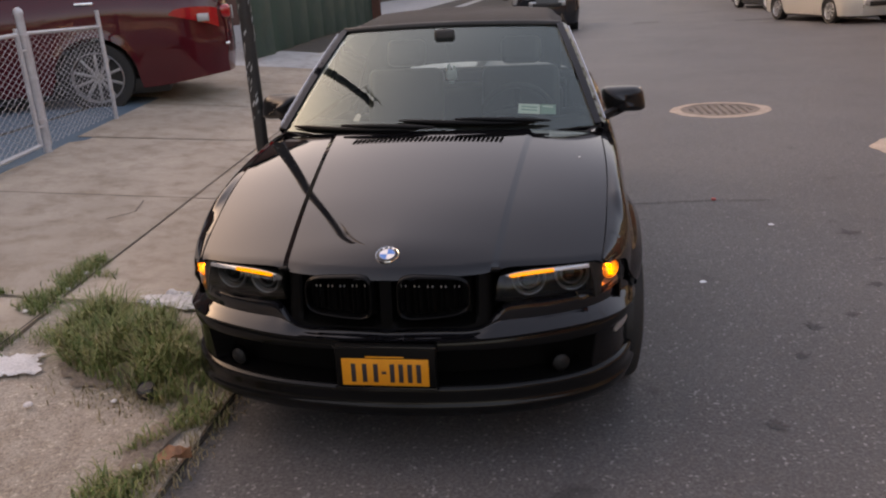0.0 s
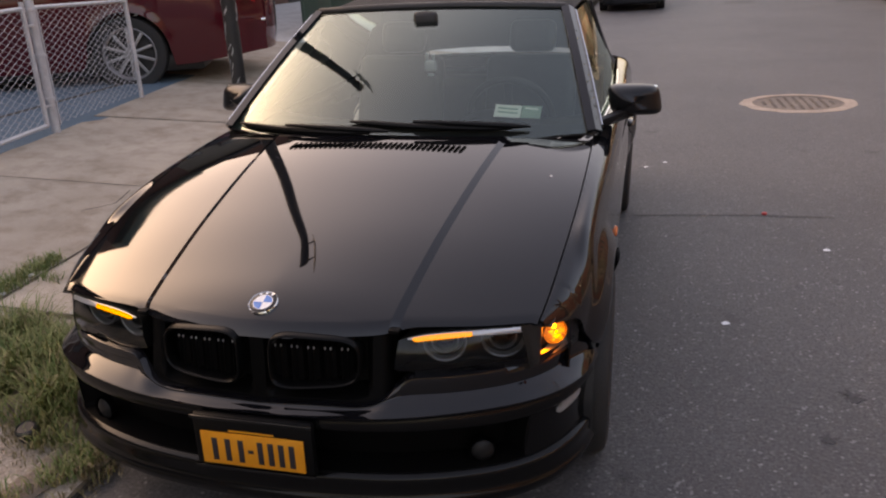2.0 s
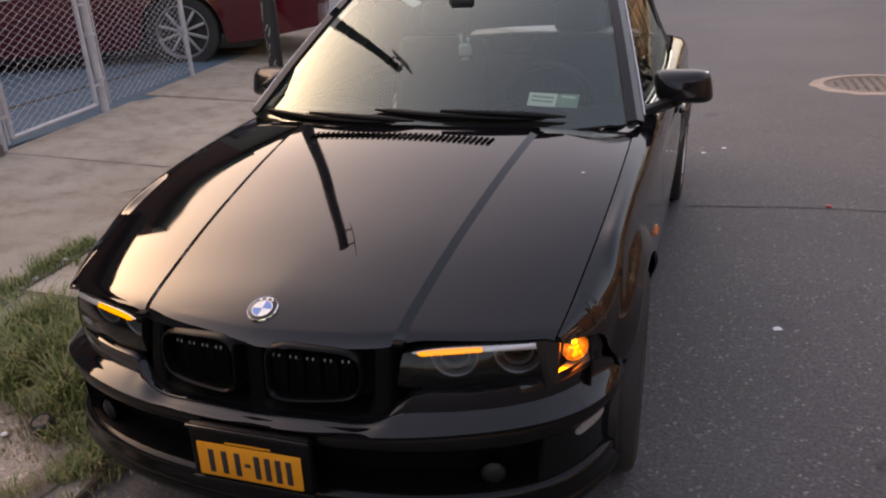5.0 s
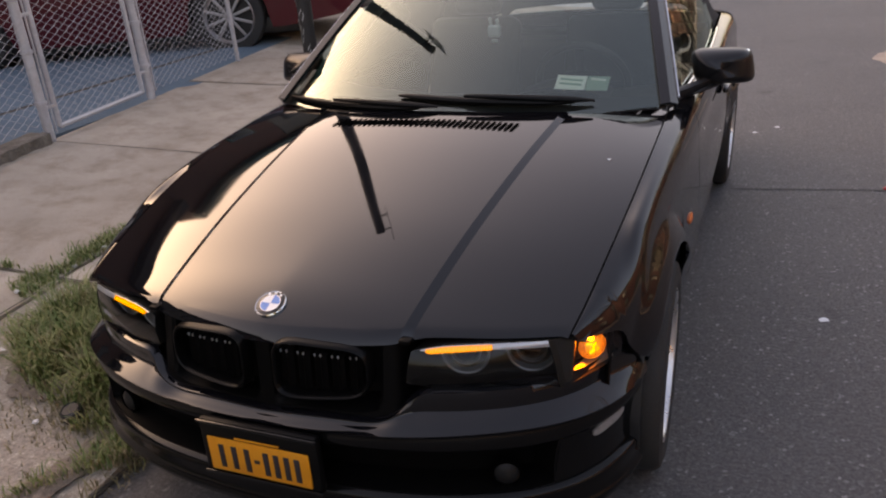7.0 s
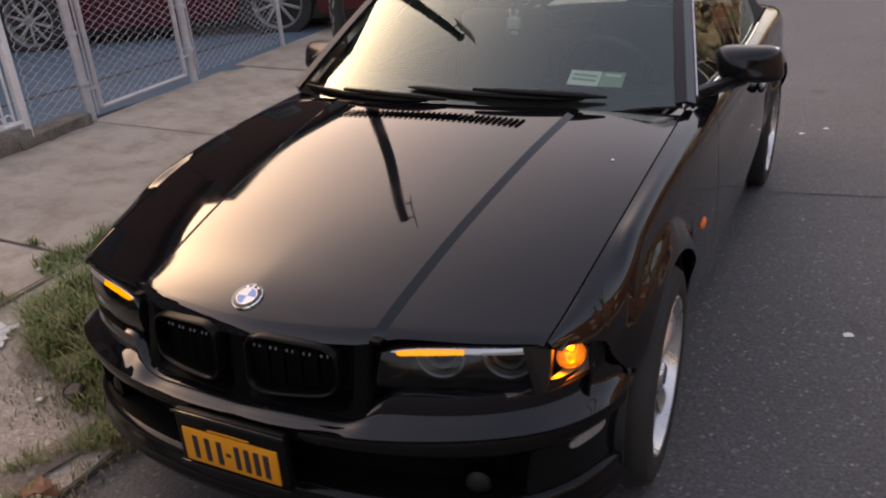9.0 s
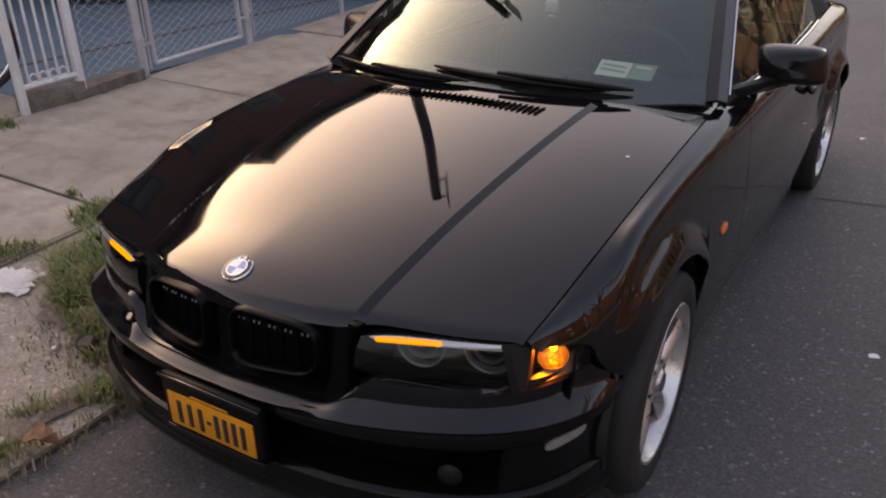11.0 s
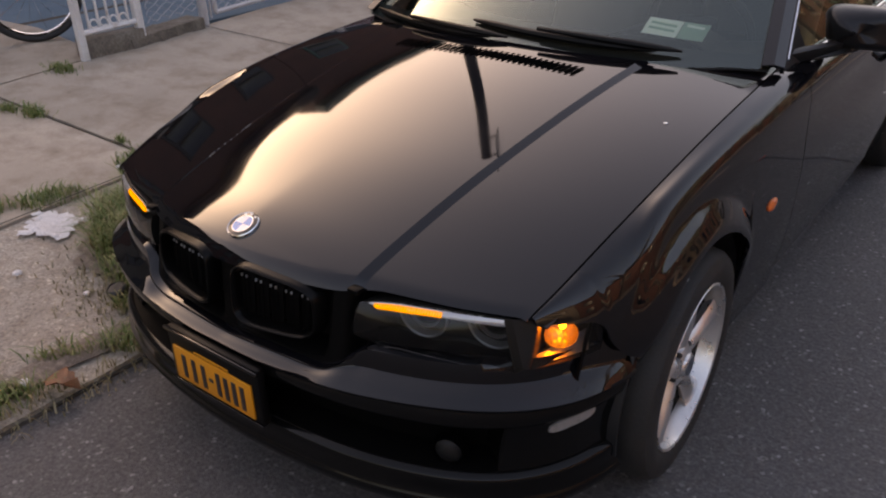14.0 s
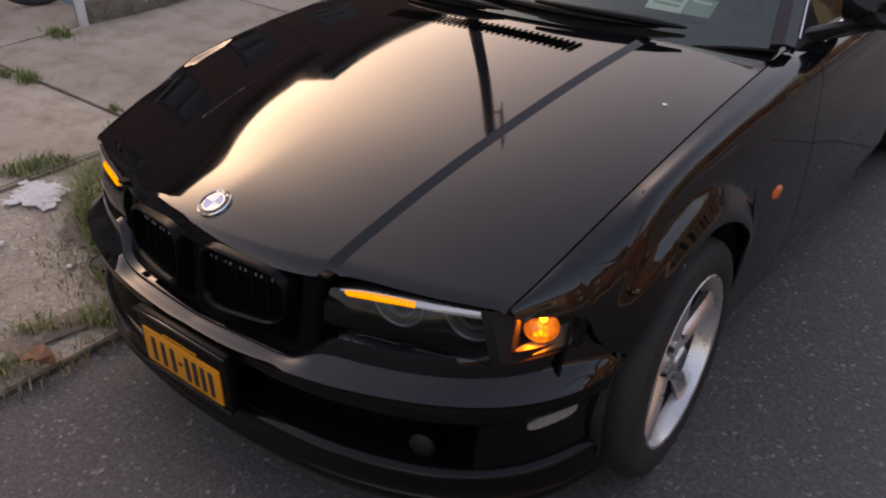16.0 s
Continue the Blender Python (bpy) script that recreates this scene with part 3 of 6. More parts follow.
def bumper_rows(a):
    """Set-back and height down the face, from under the lamps to the underside."""
    rx = plan_x(abs(a) * 0.97)
    zl, zt = band_low(rx), band_top(rx)
    b = zt - zl
    rise = smooth(0.30, 0.36, rx) * (1 - smooth(0.85, 0.875, rx))
    deep = 1 - smooth(0.74, 0.86, rx)
    # the slanting band that carries the skyline, nearly straight in section
    mid = 0.62 + 0.38 * smooth(0.28, 0.36, rx)
    back = (0.018 + 0.036 * deep) * mid
    up = [(back + 0.004 + 0.026 * (1 - smooth(0.55, 0.68, rx)), zt + 0.010 + 0.046 * rise), (back + 0.004, zt + 0.008 + 0.038 * rise), (back - 0.001, zt + 0.006 + 0.022 * rise), (back - 0.001, zt + 0.004 + 0.006 * rise), (back - 0.002, zt + 0.001)]
    band = [(0.86 * back, zl + 0.93 * b), (0.64 * back, zl + 0.76 * b), (0.38 * back, zl + 0.50 * b), (0.14 * back, zl + 0.22 * b), (0.001, zl + 0.003), (0.003, zl - 0.003), (0.010, zl - 0.006), (0.010, zl - 0.013), (0.007, zl - 0.017)]
    face = [(0.009, 0.452), (0.012, 0.444), (0.020, INTAKE_HI), (0.024, 0.40), (0.026, 0.355), (0.024, INTAKE_LO), (0.012, 0.307), (0.007, 0.300), (0.007, 0.285), (0.009, 0.266), (0.008, 0.252), (0.003, 0.243), (-0.001, 0.236), (0.001, 0.227), (0.010, 0.208), (0.03, 0.19), (0.10, 0.175)]
    return up + band + face


def bumper_shape(first, last):
    """The bumper's skin between two rows of its section."""
    cols = [2 * i / BUMPER_COLS - 1 for i in range(BUMPER_COLS + 1)]
    rows = [bumper_rows(a) for a in cols]
    top = [r[1] for r in rows[0]].index(INTAKE_HI) - first
    rows = [r[first:last + 1] for r in rows]
    w = len(rows[0])
    verts = [bumper_at(a, d, z) for a, r in zip(cols, rows) for d, z in r]
    faces = []
    for i in range(BUMPER_COLS):
        for j in range(w - 1):
            # the opening of the air intake goes through
            if top <= j < top + 3 and abs(cols[i] + 1 / BUMPER_COLS) < INTAKE_A:
                continue
            faces.append((i * w + j, i * w + j + 1, (i + 1) * w + j + 1, (i + 1) * w + j))
    return Shape().add(verts, faces)


bumper = part("front_bumper", bumper_shape(0, 11), BLACK_PAINT, car, angle=50)
part("lower_valance", bumper_shape(11, len(bumper_rows(0)) - 1), VALANCE_BLACK, bumper, "satin black lower bumper", angle=50)


def intake_point(u, v):
    a = (2 * u - 1) * (INTAKE_A + 0.006)
    edge = min(1.0, (1 - abs(2 * u - 1)) / 0.03, v / 0.1, (1 - v) / 0.1)
    return bumper_at(a, 0.026 - 0.006 * v + 0.076 * edge, INTAKE_LO - 0.001 + (INTAKE_HI - INTAKE_LO + 0.002) * v)


part("air_intake", Shape().grid(intake_point, 90, 20), GRILLE_BLACK, bumper, "matt black recessed air intake")

# nose panel behind grille and lamps
def nose_point(u, v):
    x = (2 * u - 1) * 0.79
    ax = abs(x)
    y0, z0 = y_bump(ax) + 0.050 + 0.012 * smooth(0.28, 0.4, ax), band_top(ax) - 0.012
    y1 = y_nose(min(ax, 0.70)) + 0.016 + max(0, ax - 0.70) * 1.6
    z1 = (hood_z(ax, y1) if ax < 0.68 else hood_z(0.68, y1)) - 0.020 - max(0, ax - 0.70) * 0.3
    lamps = 0.120 * smooth(0.345, 0.375, ax) * (1 - smooth(0.76, 0.79, ax))
    mouth = 0.055 * smooth(0.020, 0.045, ax) * (1 - smooth(0.285, 0.305, ax)) * smooth(0.12, 0.25, v)
    return (x, y0 + (y1 - y0) * v + lamps + mouth, z0 + (z1 - z0) * v)


nose = part("nose_panel", Shape().grid(nose_point, 158, 16, thick=0.006), GRILLE_BLACK, car)

# kidney grilles
def kidney(s):
    def at_face(x, z, back=0.0):
        # upright, leaning back a little and swept back outwards
        y = 0.062 + 0.10 * (x - 0.04) + 0.45 * max(0.0, x - 0.12) ** 2 + (z - 0.60) * 0.10 + back
        return Vector((s * x, y, z))

    def outline(a, grow=0.0):
        c, d = math.cos(a), math.sin(a)
        x = 0.163 + (0.120 + grow) * abs(c) ** 0.45 * (1 if c > 0 else -1)
        z = 0.624 + (0.078 + grow) * abs(d) ** 0.42 * (1 if d > 0 else -1)
        return x, z - (0.07 * (x - 0.05) if d > 0 else -0.06 * (x - 0.05))
    n = 64
    # a moulded rim: outer skirt, rounded front, inner skirt
    prof = [(0.003, 0.040), (0.002, 0.008), (0.0, 0.002), (-0.003, 0.0), (-0.006, 0.003), (-0.008, 0.014), (-0.008, 0.050)]
    rim = Shape()
    rings = [[at_face(*outline(2 * math.pi * i / n, g), b) for i in range(n)] for g, b in prof]
    rim.add([q for r in rings for q in r], [(j * n + i, j * n + (i + 1) % n, (j + 1) * n + (i + 1) % n, (j + 1) * n + i) for j in range(len(prof) - 1) for i in range(n)])
    k = part("kidney_grille", rim if s < 0 else Shape().add(rim.v, [tuple(reversed(f)) for f in rim.f]), RIM_BLACK, car, "gloss black kidney-shaped grille")
    for i in range(5):
        xc = 0.062 + 0.044 * i
        for side in (-1, 1):
            x = xc + 0.0075 * side
            top = 0.674 - 0.07 * (x - 0.05)
            low = 0.556 + 0.06 * (x - 0.05)
            pts = [at_face(x, z, 0.026 + 0.020 * max(0.0, (z - top + 0.02) / 0.02) ** 2) for z in np.linspace(low, top, 9)]
            fin = Shape().grid(lambda u, v: pts[round(v * 8)] + Vector(((u - 0.5) * 0.006, 0.004 * abs(2 * u - 1), 0)), 2, 8, thick=0.016)
            slat = part("slat", fin, GRILLE_BLACK, k)
            # small silver block stands in for the glint on the slat's curved top
            part("slat_glint", Shape().box(pts[7] + Vector((0, -0.001, 0.001)), (0.0036, 0.004, 0.007), 0.001), SILVER_TRIM, slat)


kidney(1), kidney(-1)
# small black block in the hood's front edge, beside each crease
for s in (1, -1):
    part("edge_block", Shape().box((s * 0.366, 0.153, 0.699), (0.030, 0.026, 0.012), 0.004, None, 2), GRILLE_BLACK, nose)

# headlights
lamp_edge = spline([0.37, 0.42, 0.5, 0.6, 0.71], [0.672, 0.682, 0.688, 0.688, 0.684])
lamp_foot = spline([0.35, 0.40, 0.44, 0.48, 0.515, 0.545, 0.58, 0.64, 0.71], [0.592, 0.586, 0.577, 0.572, 0.578, 0.583, 0.576, 0.563, 0.556])


def lamp_top(x):
    return y_nose(x) - 0.002, lamp_edge(x)


def lamp_low(x):
    return y_bump(x) + 0.074, lamp_foot(x)


def lens_point(u, v, inset=0.0):
    xi, xo = 0.362 + 0.014 * v, 0.704 - 0.026 * v + 0.003 * math.sin(v * math.pi)
    x = xi + (xo - xi) * u
    (y0, z0), (y1, z1) = lamp_low(x), lamp_top(x)
    bulge = 0.012 * math.sin(v * math.pi) * (0.4 + 0.6 * math.sin(u * math.pi))
    return (x, y0 + (y1 - y0) * v ** 2.2 - bulge + inset, z0 + (z1 - z0) * v + bulge * 0.3)


def brow_point(u, v, out=0.0):
    """The bright moulding along the lamp's upper edge: a thin inner tip, broader outwards."""
    wide = (0.25 + 0.75 * smooth(0.0, 0.10, u)) * (0.125 - 0.01 * u)
    return Vector(lens_point(0.075 + 0.915 * u, 0.985 - wide * (1 - v), -out))


def signal_point(u, v, inset=0.0):
    a, b, c, d = Vector((0.708, 0.281, 0.557)), Vector((0.811, 0.432, 0.572)), Vector((0.809, 0.438, 0.650)), Vector((0.684, 0.269, 0.684))
    p = a.lerp(b, u).lerp(d.lerp(c, u), v)
    out = Vector((0.75, -0.62, 0.25)) * (0.009 * math.sin(u * math.pi) ** 0.8 + 0.004 * math.sin(v * math.pi))
    p = p + out
    return (p.x - inset * 0.5, p.y + inset, p.z)


def headlight(s):
    def m(sh):
        return sh if s > 0 else sh.mirrored()

    def tray(u, v):
        # a bowl behind the lens, its rim running forward to the glass
        edge = min(1.0, u / 0.06, (1 - u) / 0.06, v / 0.14, (1 - v) / 0.14)
        p = lens_point(0.005 + 0.99 * u, 0.01 + 0.98 * v, 0.003 + 0.112 * edge ** 0.6)
        return (p[0], p[1], p[2] - 0.045 * edge ** 0.8 * (1 - v))
    lamp = part("headlight", m(Shape().grid(tray, 40, 16)), LAMP_BODY, car, "smoked headlight with two pale rings")
    lens = part("lens", m(Shape().grid(lens_point, 36, 14)), LENS_GLASS, lamp)
    lens.visible_shadow = False
    brow = Shape()
    for k in range(26):
        brow.grid(lambda u, v: brow_point(0.05 + (0.53 * k + 0.40 * u) / 26, 0.03 + 0.88 * v, 0.004), 1, 1, thick=0.003)
    tagged(part("led_strip", m(brow), AMBER_STRIP, lamp, "thin strip of lit amber diodes"), kind="stuff")
    part("brow_trim", m(Shape().grid(lambda u, v: brow_point(u, v, 0.0012 + 0.0018 * math.sin(v * math.pi)), 30, 6, thick=0.003)), SILVER_TRIM, lamp)
    for x, y, z, r in ((0.474, 0.248, 0.630, 0.058), (0.622, 0.304, 0.630, 0.060)):
        way = Matrix.Translation((x, y, z)) @ Matrix.Rotation(radians(14), 4, "Z") @ Matrix.Rotation(radians(90), 4, "X")
        ring = Shape().lathe([(r, -0.020), (r + 0.001, 0.002), (r - 0.002, 0.004), (r - 0.005, 0.002), (r - 0.006, -0.020)], 56, way, cap=False)
        part("projector_ring", m(ring), LAMP_RING, lamp, "pale ring round a projector")
        inner = Shape().lathe([(r * 0.64, -0.020), (r * 0.64, -0.004), (r * 0.60, -0.003), (r * 0.58, -0.016)], 48, way, cap=False)
        part("inner_ring", m(inner), LAMP_RING, lamp)
        part("projector", m(Shape().lathe([(r * 0.57, -0.016), (r * 0.45, -0.004), (r * 0.25, 0.004), (0.002, 0.007)], 40, way, cap=False)), GLOSS_BLACK, lamp)
    sig = part("turn_signal", m(Shape().grid(lambda u, v: signal_point(u, v, 0.055 * max(0.0, min(1.0, (u - 0.10 - 0.20 * v) / 0.12, (1 - u) / 0.08, v / 0.10, (1 - v) / 0.10))), 40, 20)), SIGNAL_BACK, car, "clear corner turn signal with a lit amber bulb")
    cover = part("signal_lens", m(Shape().grid(signal_point, 18, 12)), AMBER_GLASS, sig)
    cover.visible_shadow = False
    part("signal_brow", m(Shape().grid(lambda u, v: Vector(signal_point(0.05 + 0.42 * u, 0.985 - 0.12 * (1 - v), 0.0015)), 12, 3, thick=0.002)), SILVER_TRIM, sig)
    part("lamp_divider", m(Shape().grid(lambda u, v: Vector(lens_point(0.995, v)).lerp(Vector(signal_point(0.01, v)), -0.12 + 1.24 * u) + Vector((0.0, -0.001, 0.001)), 4, 14, thick=0.004)), LAMP_BODY, lamp)
    way = Matrix.Translation((0.745, 0.370, 0.631)) @ Matrix.Rotation(radians(35), 4, "Z") @ Matrix.Rotation(radians(90), 4, "X")
    # a faceted silvered cup round the bulb
    cup = Shape()
    rings = ((0.036, 0.020), (0.034, 0.004), (0.027, -0.010), (0.016, -0.020), (0.004, -0.024))
    for j, (r, h) in enumerate(rings):
        cup.v += [tuple(way @ Vector((r * math.cos(2 * math.pi * (i + 0.5 * (j % 2)) / 14), r * math.sin(2 * math.pi * (i + 0.5 * (j % 2)) / 14), h))) for i in range(14)]
    for j in range(len(rings) - 1):
        for i in range(14):
            a, b, c, d = j * 14 + i, j * 14 + (i + 1) % 14, (j + 1) * 14 + i, (j + 1) * 14 + (i + 1) % 14
            cup.f += [(a, b, c), (b, d, c)] if j % 2 == 0 else [(a, d, c), (a, b, d)]
    part("reflector_cup", m(cup), SIGNAL_CUP, sig, angle=2)
    part("reflector_shelf", m(Shape().grid(lambda u, v: Vector((0.728, 0.308, 0.566)).lerp(Vector((0.796, 0.406, 0.581)), u) + Vector((-0.022, 0.034, 0.030)) * v * (0.45 + 0.55 * u), 8, 3, thick=0.002)), SIGNAL_SHELF, sig)
    part("bulb", m(Shape().lathe([(0.003, -0.012), (0.006, -0.006), (0.008, 0.0), (0.006, 0.006), (0.002, 0.008)], 18, way @ at((0.004, 0.010, 0.0)))), AMBER_LIGHT, sig, "lit amber bulb")
    glow = bpy.data.lights.new("signal_glow", "POINT")
    glow.energy, glow.color, glow.shadow_soft_size = 0.075, (1.0, 0.25, 0.018), 0.006
    lamp_ob = new("signal_glow", glow)
    lamp_ob.parent = sig
    lamp_ob.location = (s * 0.753, 0.348, 0.630)


headlight(1), headlight(-1)

# badge of plain shapes
nrm = Vector((0, -(zc(0.19) - zc(0.14)) / 0.05, 1)).normalized()
way = Matrix.Translation(Vector((0, 0.161, hood_z(0, 0.161))) + nrm * 0.002) @ nrm.to_track_quat("Z", "Y").to_matrix().to_4x4()
badge = part("badge", Shape().lathe([(0.0405, -0.004), (0.0405, 0.002), (0.039, 0.004), (0.0375, 0.003)], 48, way, cap=False), CHROME, car, "round enamel badge with four quarters")
part("badge_ring", Shape().lathe([(0.038, 0.0025), (0.027, 0.0040)], 48, way, cap=False), GLOSS_BLACK, badge)
part("badge_circle", Shape().lathe([(0.027, 0.0036), (0.027, 0.0046), (0.0255, 0.0046)], 48, way, cap=False), CHROME, badge)
for q in range(4):
    pie = [(0, 0, 0.0040)] + [(0.0258 * math.cos(radians(90 * q + 90 * i / 10)), 0.0258 * math.sin(radians(90 * q + 90 * i / 10)), 0.0040) for i in range(11)]
    part("badge_quarter", Shape().add([way @ Vector(p) for p in pie], [(0, i, i + 1) for i in range(1, 11)]), WHITE_ENAMEL if q % 2 else BLUE_ENAMEL, badge)
for k in range(3):
    a = radians(60 + 30 * k)
    part("badge_mark", Shape().box((0.0325 * math.cos(a), 0.0325 * math.sin(a), 0.004), (0.006, 0.006, 0.001), 0, way), WHITE_ENAMEL, badge)

# slotted air grille at the back of the hood
for k in range(34):
    x = -0.328 + 0.656 * k / 33
    y0 = 1.112
    quad = [(x - 0.007, y0), (x + 0.004, y0), (x + 0.014, y0 + 0.058), (x + 0.003, y0 + 0.058)]
    part("vent_slot", Shape().add([(a, b, hood_z(a, b) + 0.003) for a, b in quad], [(0, 1, 2, 3)]), SLOT_BLACK, hood)

# number plate with bars in place of its characters
holder = Shape().box((0, 0.022, 0.4005), (0.346, 0.028, 0.165), 0.012)
holder = part("plate_frame", holder, NOSE_BLACK, car, "black plastic plate surround")
part("number_plate", Shape().box((0, 0.006, 0.3855), (0.296, 0.006, 0.098), 0.002), PLATE_YELLOW, holder, "orange-yellow number plate")
for k, x in enumerate((-0.108, -0.070, -0.032, 0.024, 0.054, 0.084, 0.114)):
    part("plate_bar", Shape().box((x, 0.0025, 0.3835), (0.016, 0.002, 0.068), 0.0006), PLATE_INK, holder)
part("plate_bar", Shape().box((-0.004, 0.0025, 0.385), (0.016, 0.002, 0.010), 0.0006), PLATE_INK, holder)
part("plate_bar", Shape().box((0, 0.007, 0.4405), (0.13, 0.003, 0.005), 0.001), PLATE_YELLOW, holder)
for z in (0.325, 0.476):
    part("frame_rib", Shape().box((0, 0.006, z), (0.350, 0.008, 0.010), 0.003), GLOSS_BLACK, holder)

for s in (1, -1):
    def m(sh, s=s):
        return sh if s > 0 else sh.mirrored()
    way = Matrix.Translation((0.586, 0.180, 0.346)) @ Matrix.Rotation(radians(18), 4, "Z") @ Matrix.Rotation(radians(90), 4, "X")
    fog = part("fog_lamp", m(Shape().lathe([(0.040, -0.02), (0.038, 0.002), (0.034, 0.000), (0.032, -0.006)], 32, way, cap=False)), SLOT_BLACK, car, "round fog lamp")
    part("fog_glass", m(Shape().lathe([(0.032, -0.006), (0.026, 0.001), (0.012, 0.006), (0.001, 0.007)], 32, way, cap=False)), FOG_GLASS, fog)
    def refl_point(u, v):
        k = 1 - (2 * abs(u - 0.5)) ** 6
        return Vector(bumper_at(0.800 + 0.112 * u, 0.016, 0.421 + 0.010 * u + 0.013 * (2 * v - 1) * (0.4 + 0.6 * k)))
    refl = Shape().grid(refl_point, 20, 3, thick=0.005)
    part("side_reflector", m(refl), GREY_REFLECTOR, car, "grey strip reflector on the bumper corner")
    x = side_point(1.363, 0.584)
    way = Matrix.Translation((x, 1.363, 0.586)) @ X_AXIS
    mark = Shape().lathe([(0.030, -0.004), (0.030, 0.003), (0.022, 0.008), (0.002, 0.010)], 24)
    mark.v = [(p[0] * 0.62, p[1] * 1.25, p[2]) for p in mark.v]
    part("side_marker", m(mark.moved(way)), ORANGE_PLASTIC, car, "oval amber side marker")

# wheels
def wheel(m, flip):
    tyre_p = [(0.215, -0.105), (0.232, -0.112), (0.275, -0.115), (0.302, -0.106), (0.314, -0.092), (0.317, -0.06), (0.3175, 0.0), (0.317, 0.06), (0.314, 0.090), (0.302, 0.106), (0.275, 0.114), (0.240, 0.110), (0.229, 0.102), (0.220, 0.09)]
    w = part("wheel", Shape().lathe([(0.205, -0.10), (0.205, 0.06)], 48, cap=False), DARK_STEEL, car)
    w.matrix_local = m
    part("tyre", Shape().lathe(tyre_p, 72, cap=False), RUBBER, w, "black rubber tyre")
    rim = Shape().lathe([(0.220, 0.088), (0.229, 0.100), (0.2315, 0.106), (0.229, 0.109), (0.223, 0.106), (0.219, 0.092), (0.212, 0.062), (0.202, 0.020), (0.186, -0.030), (0.150, -0.052), (0.118, -0.050)], 72, cap=False)
    part("rim", rim, ALLOY, w, "silver five-spoke alloy rim")
    part("brake_disc", Shape().lathe([(0.06, -0.01), (0.145, -0.01), (0.145, -0.03), (0.06, -0.03)], 40), DISC_STEEL, w)
    for k in range(5):
        a = 2 * math.pi * k / 5 + math.pi / 5

        def spoke(u, v):
            r = 0.040 + 0.172 * v
            half = 0.027 + 0.004 * v + 0.012 * v ** 4
            c = 2 * u - 1
            edge = abs(c)
            h = 0.078 + 0.014 * v ** 1.2 - 0.016 * edge ** 2.5 * (1 - 0.35 * v) + 0.006 * (1 - edge) * math.sin(v * math.pi)
            y = half * c
            return (r * math.cos(a) - y * math.sin(a), r * math.sin(a) + y * math.cos(a), h)
        part("spoke", Shape().grid(spoke, 10, 10, thick=0.03, flip=True), ALLOY, w, angle=40)
        b = a + math.pi / 5
        part("wheel_bolt", Shape().lathe([(0.008, 0.06), (0.008, 0.080), (0.005, 0.083)], 6, at((0.056 * math.cos(b), 0.056 * math.sin(b), 0))), DARK_STEEL, w)
    part("hub_cap", Shape().lathe([(0.060, 0.05), (0.058, 0.080), (0.036, 0.088), (0.034, 0.094), (0.030, 0.097), (0.002, 0.099)], 36), ALLOY, w)
    part("hub_badge", Shape().lathe([(0.026, 0.097), (0.026, 0.100), (0.002, 0.1005)], 28), HUB_ENAMEL, w)


for y in (ARCH_Y, REAR_Y):
    wheel(Matrix.Translation((0.778, y, 0.317)) @ Matrix.Rotation(radians(2.5 if y == ARCH_Y else 0), 4, "Z") @ Matrix.Rotation(radians(1.0), 4, "Y") @ X_AXIS, False)
    wheel(Matrix.Translation((-0.778, y, 0.317)) @ Matrix.Rotation(radians(2.5 if y == ARCH_Y else 0), 4, "Z") @ Matrix.Rotation(radians(-90), 4, "Y"), True)
    for s in (1, -1):
        liner = Shape().grid(lambda u, v: (s * (0.45 + 0.405 * v), y - 0.368 * math.cos(u * math.pi * 1.1 - 0.157), ARCH_Z + 0.368 * math.sin(u * math.pi * 1.1 - 0.157)), 24, 3, thick=0.006)
        part("wheel_liner", liner, BLACK_PLASTIC, car)

# dark inner shell that closes the gaps between the panels
core = Shape()
for y0, y1, w, z0, z1 in ((0.30, 0.46, 0.50, 0.20, 0.56), (0.46, 1.22, 0.42, 0.20, 0.72), (1.22, 1.62, 0.74, 0.20, 0.80), (1.62, 3.2, 0.80, 0.18, 0.42), (3.2, 3.93, 0.42, 0.2, 0.8), (3.93, 4.36, 0.66, 0.25, 0.82)):
    core.box((0, (y0 + y1) / 2, (z0 + z1) / 2), (2 * w, y1 - y0 + 0.002, z1 - z0), 0.01)
part("floor_pan", core, BLACK_PLASTIC, car)
for s in (1, -1):
    gutter = Shape().grid(lambda u, v: (s * (xg(0.3 + 1.28 * u) - 0.03 + 0.06 * v), 0.3 + 1.28 * u, ze(0.3 + 1.28 * u) - 0.028), 30, 2, thick=0.004)
    part("hood_gutter", gutter, BLACK_PLASTIC, car)

# windscreen, its frame and the canvas top
def screen(u, v, push=0.0):
    a = 2 * u - 1
    w = 0.768 * (1 - v) + 0.592 * v
    x = a * w
    y = (1.260 + 0.215 * abs(a) ** 2.1) * (1 - v) + (2.080 + 0.075 * abs(a) ** 2.6) * v
    z = (0.972 - 0.026 * a * a) * (1 - v) + (1.384 - 0.020 * a * a) * v + 0.021 * math.sin(v * math.pi) * (1 - 0.4 * a * a)
    return (x, y - push * 0.4, z + push)


def screen_foot(u):
    """Where the glass begins: it climbs towards the pillars, above the hood."""
    return -0.06 + 0.05 * smooth(0.45, 0.95, abs(2 * u - 1))


glass_pane = part("windscreen", Shape().grid(lambda u, v: screen(u, v + screen_foot(u) * (1 - v)), 48, 30), CAR_GLASS, car, "clear windscreen reflecting the evening sky")
glass_pane.visible_shadow = False


def along(points, size, name, mat, parent=car, n=6):
    return part(name, Shape().tube(points, size, n), mat, parent)


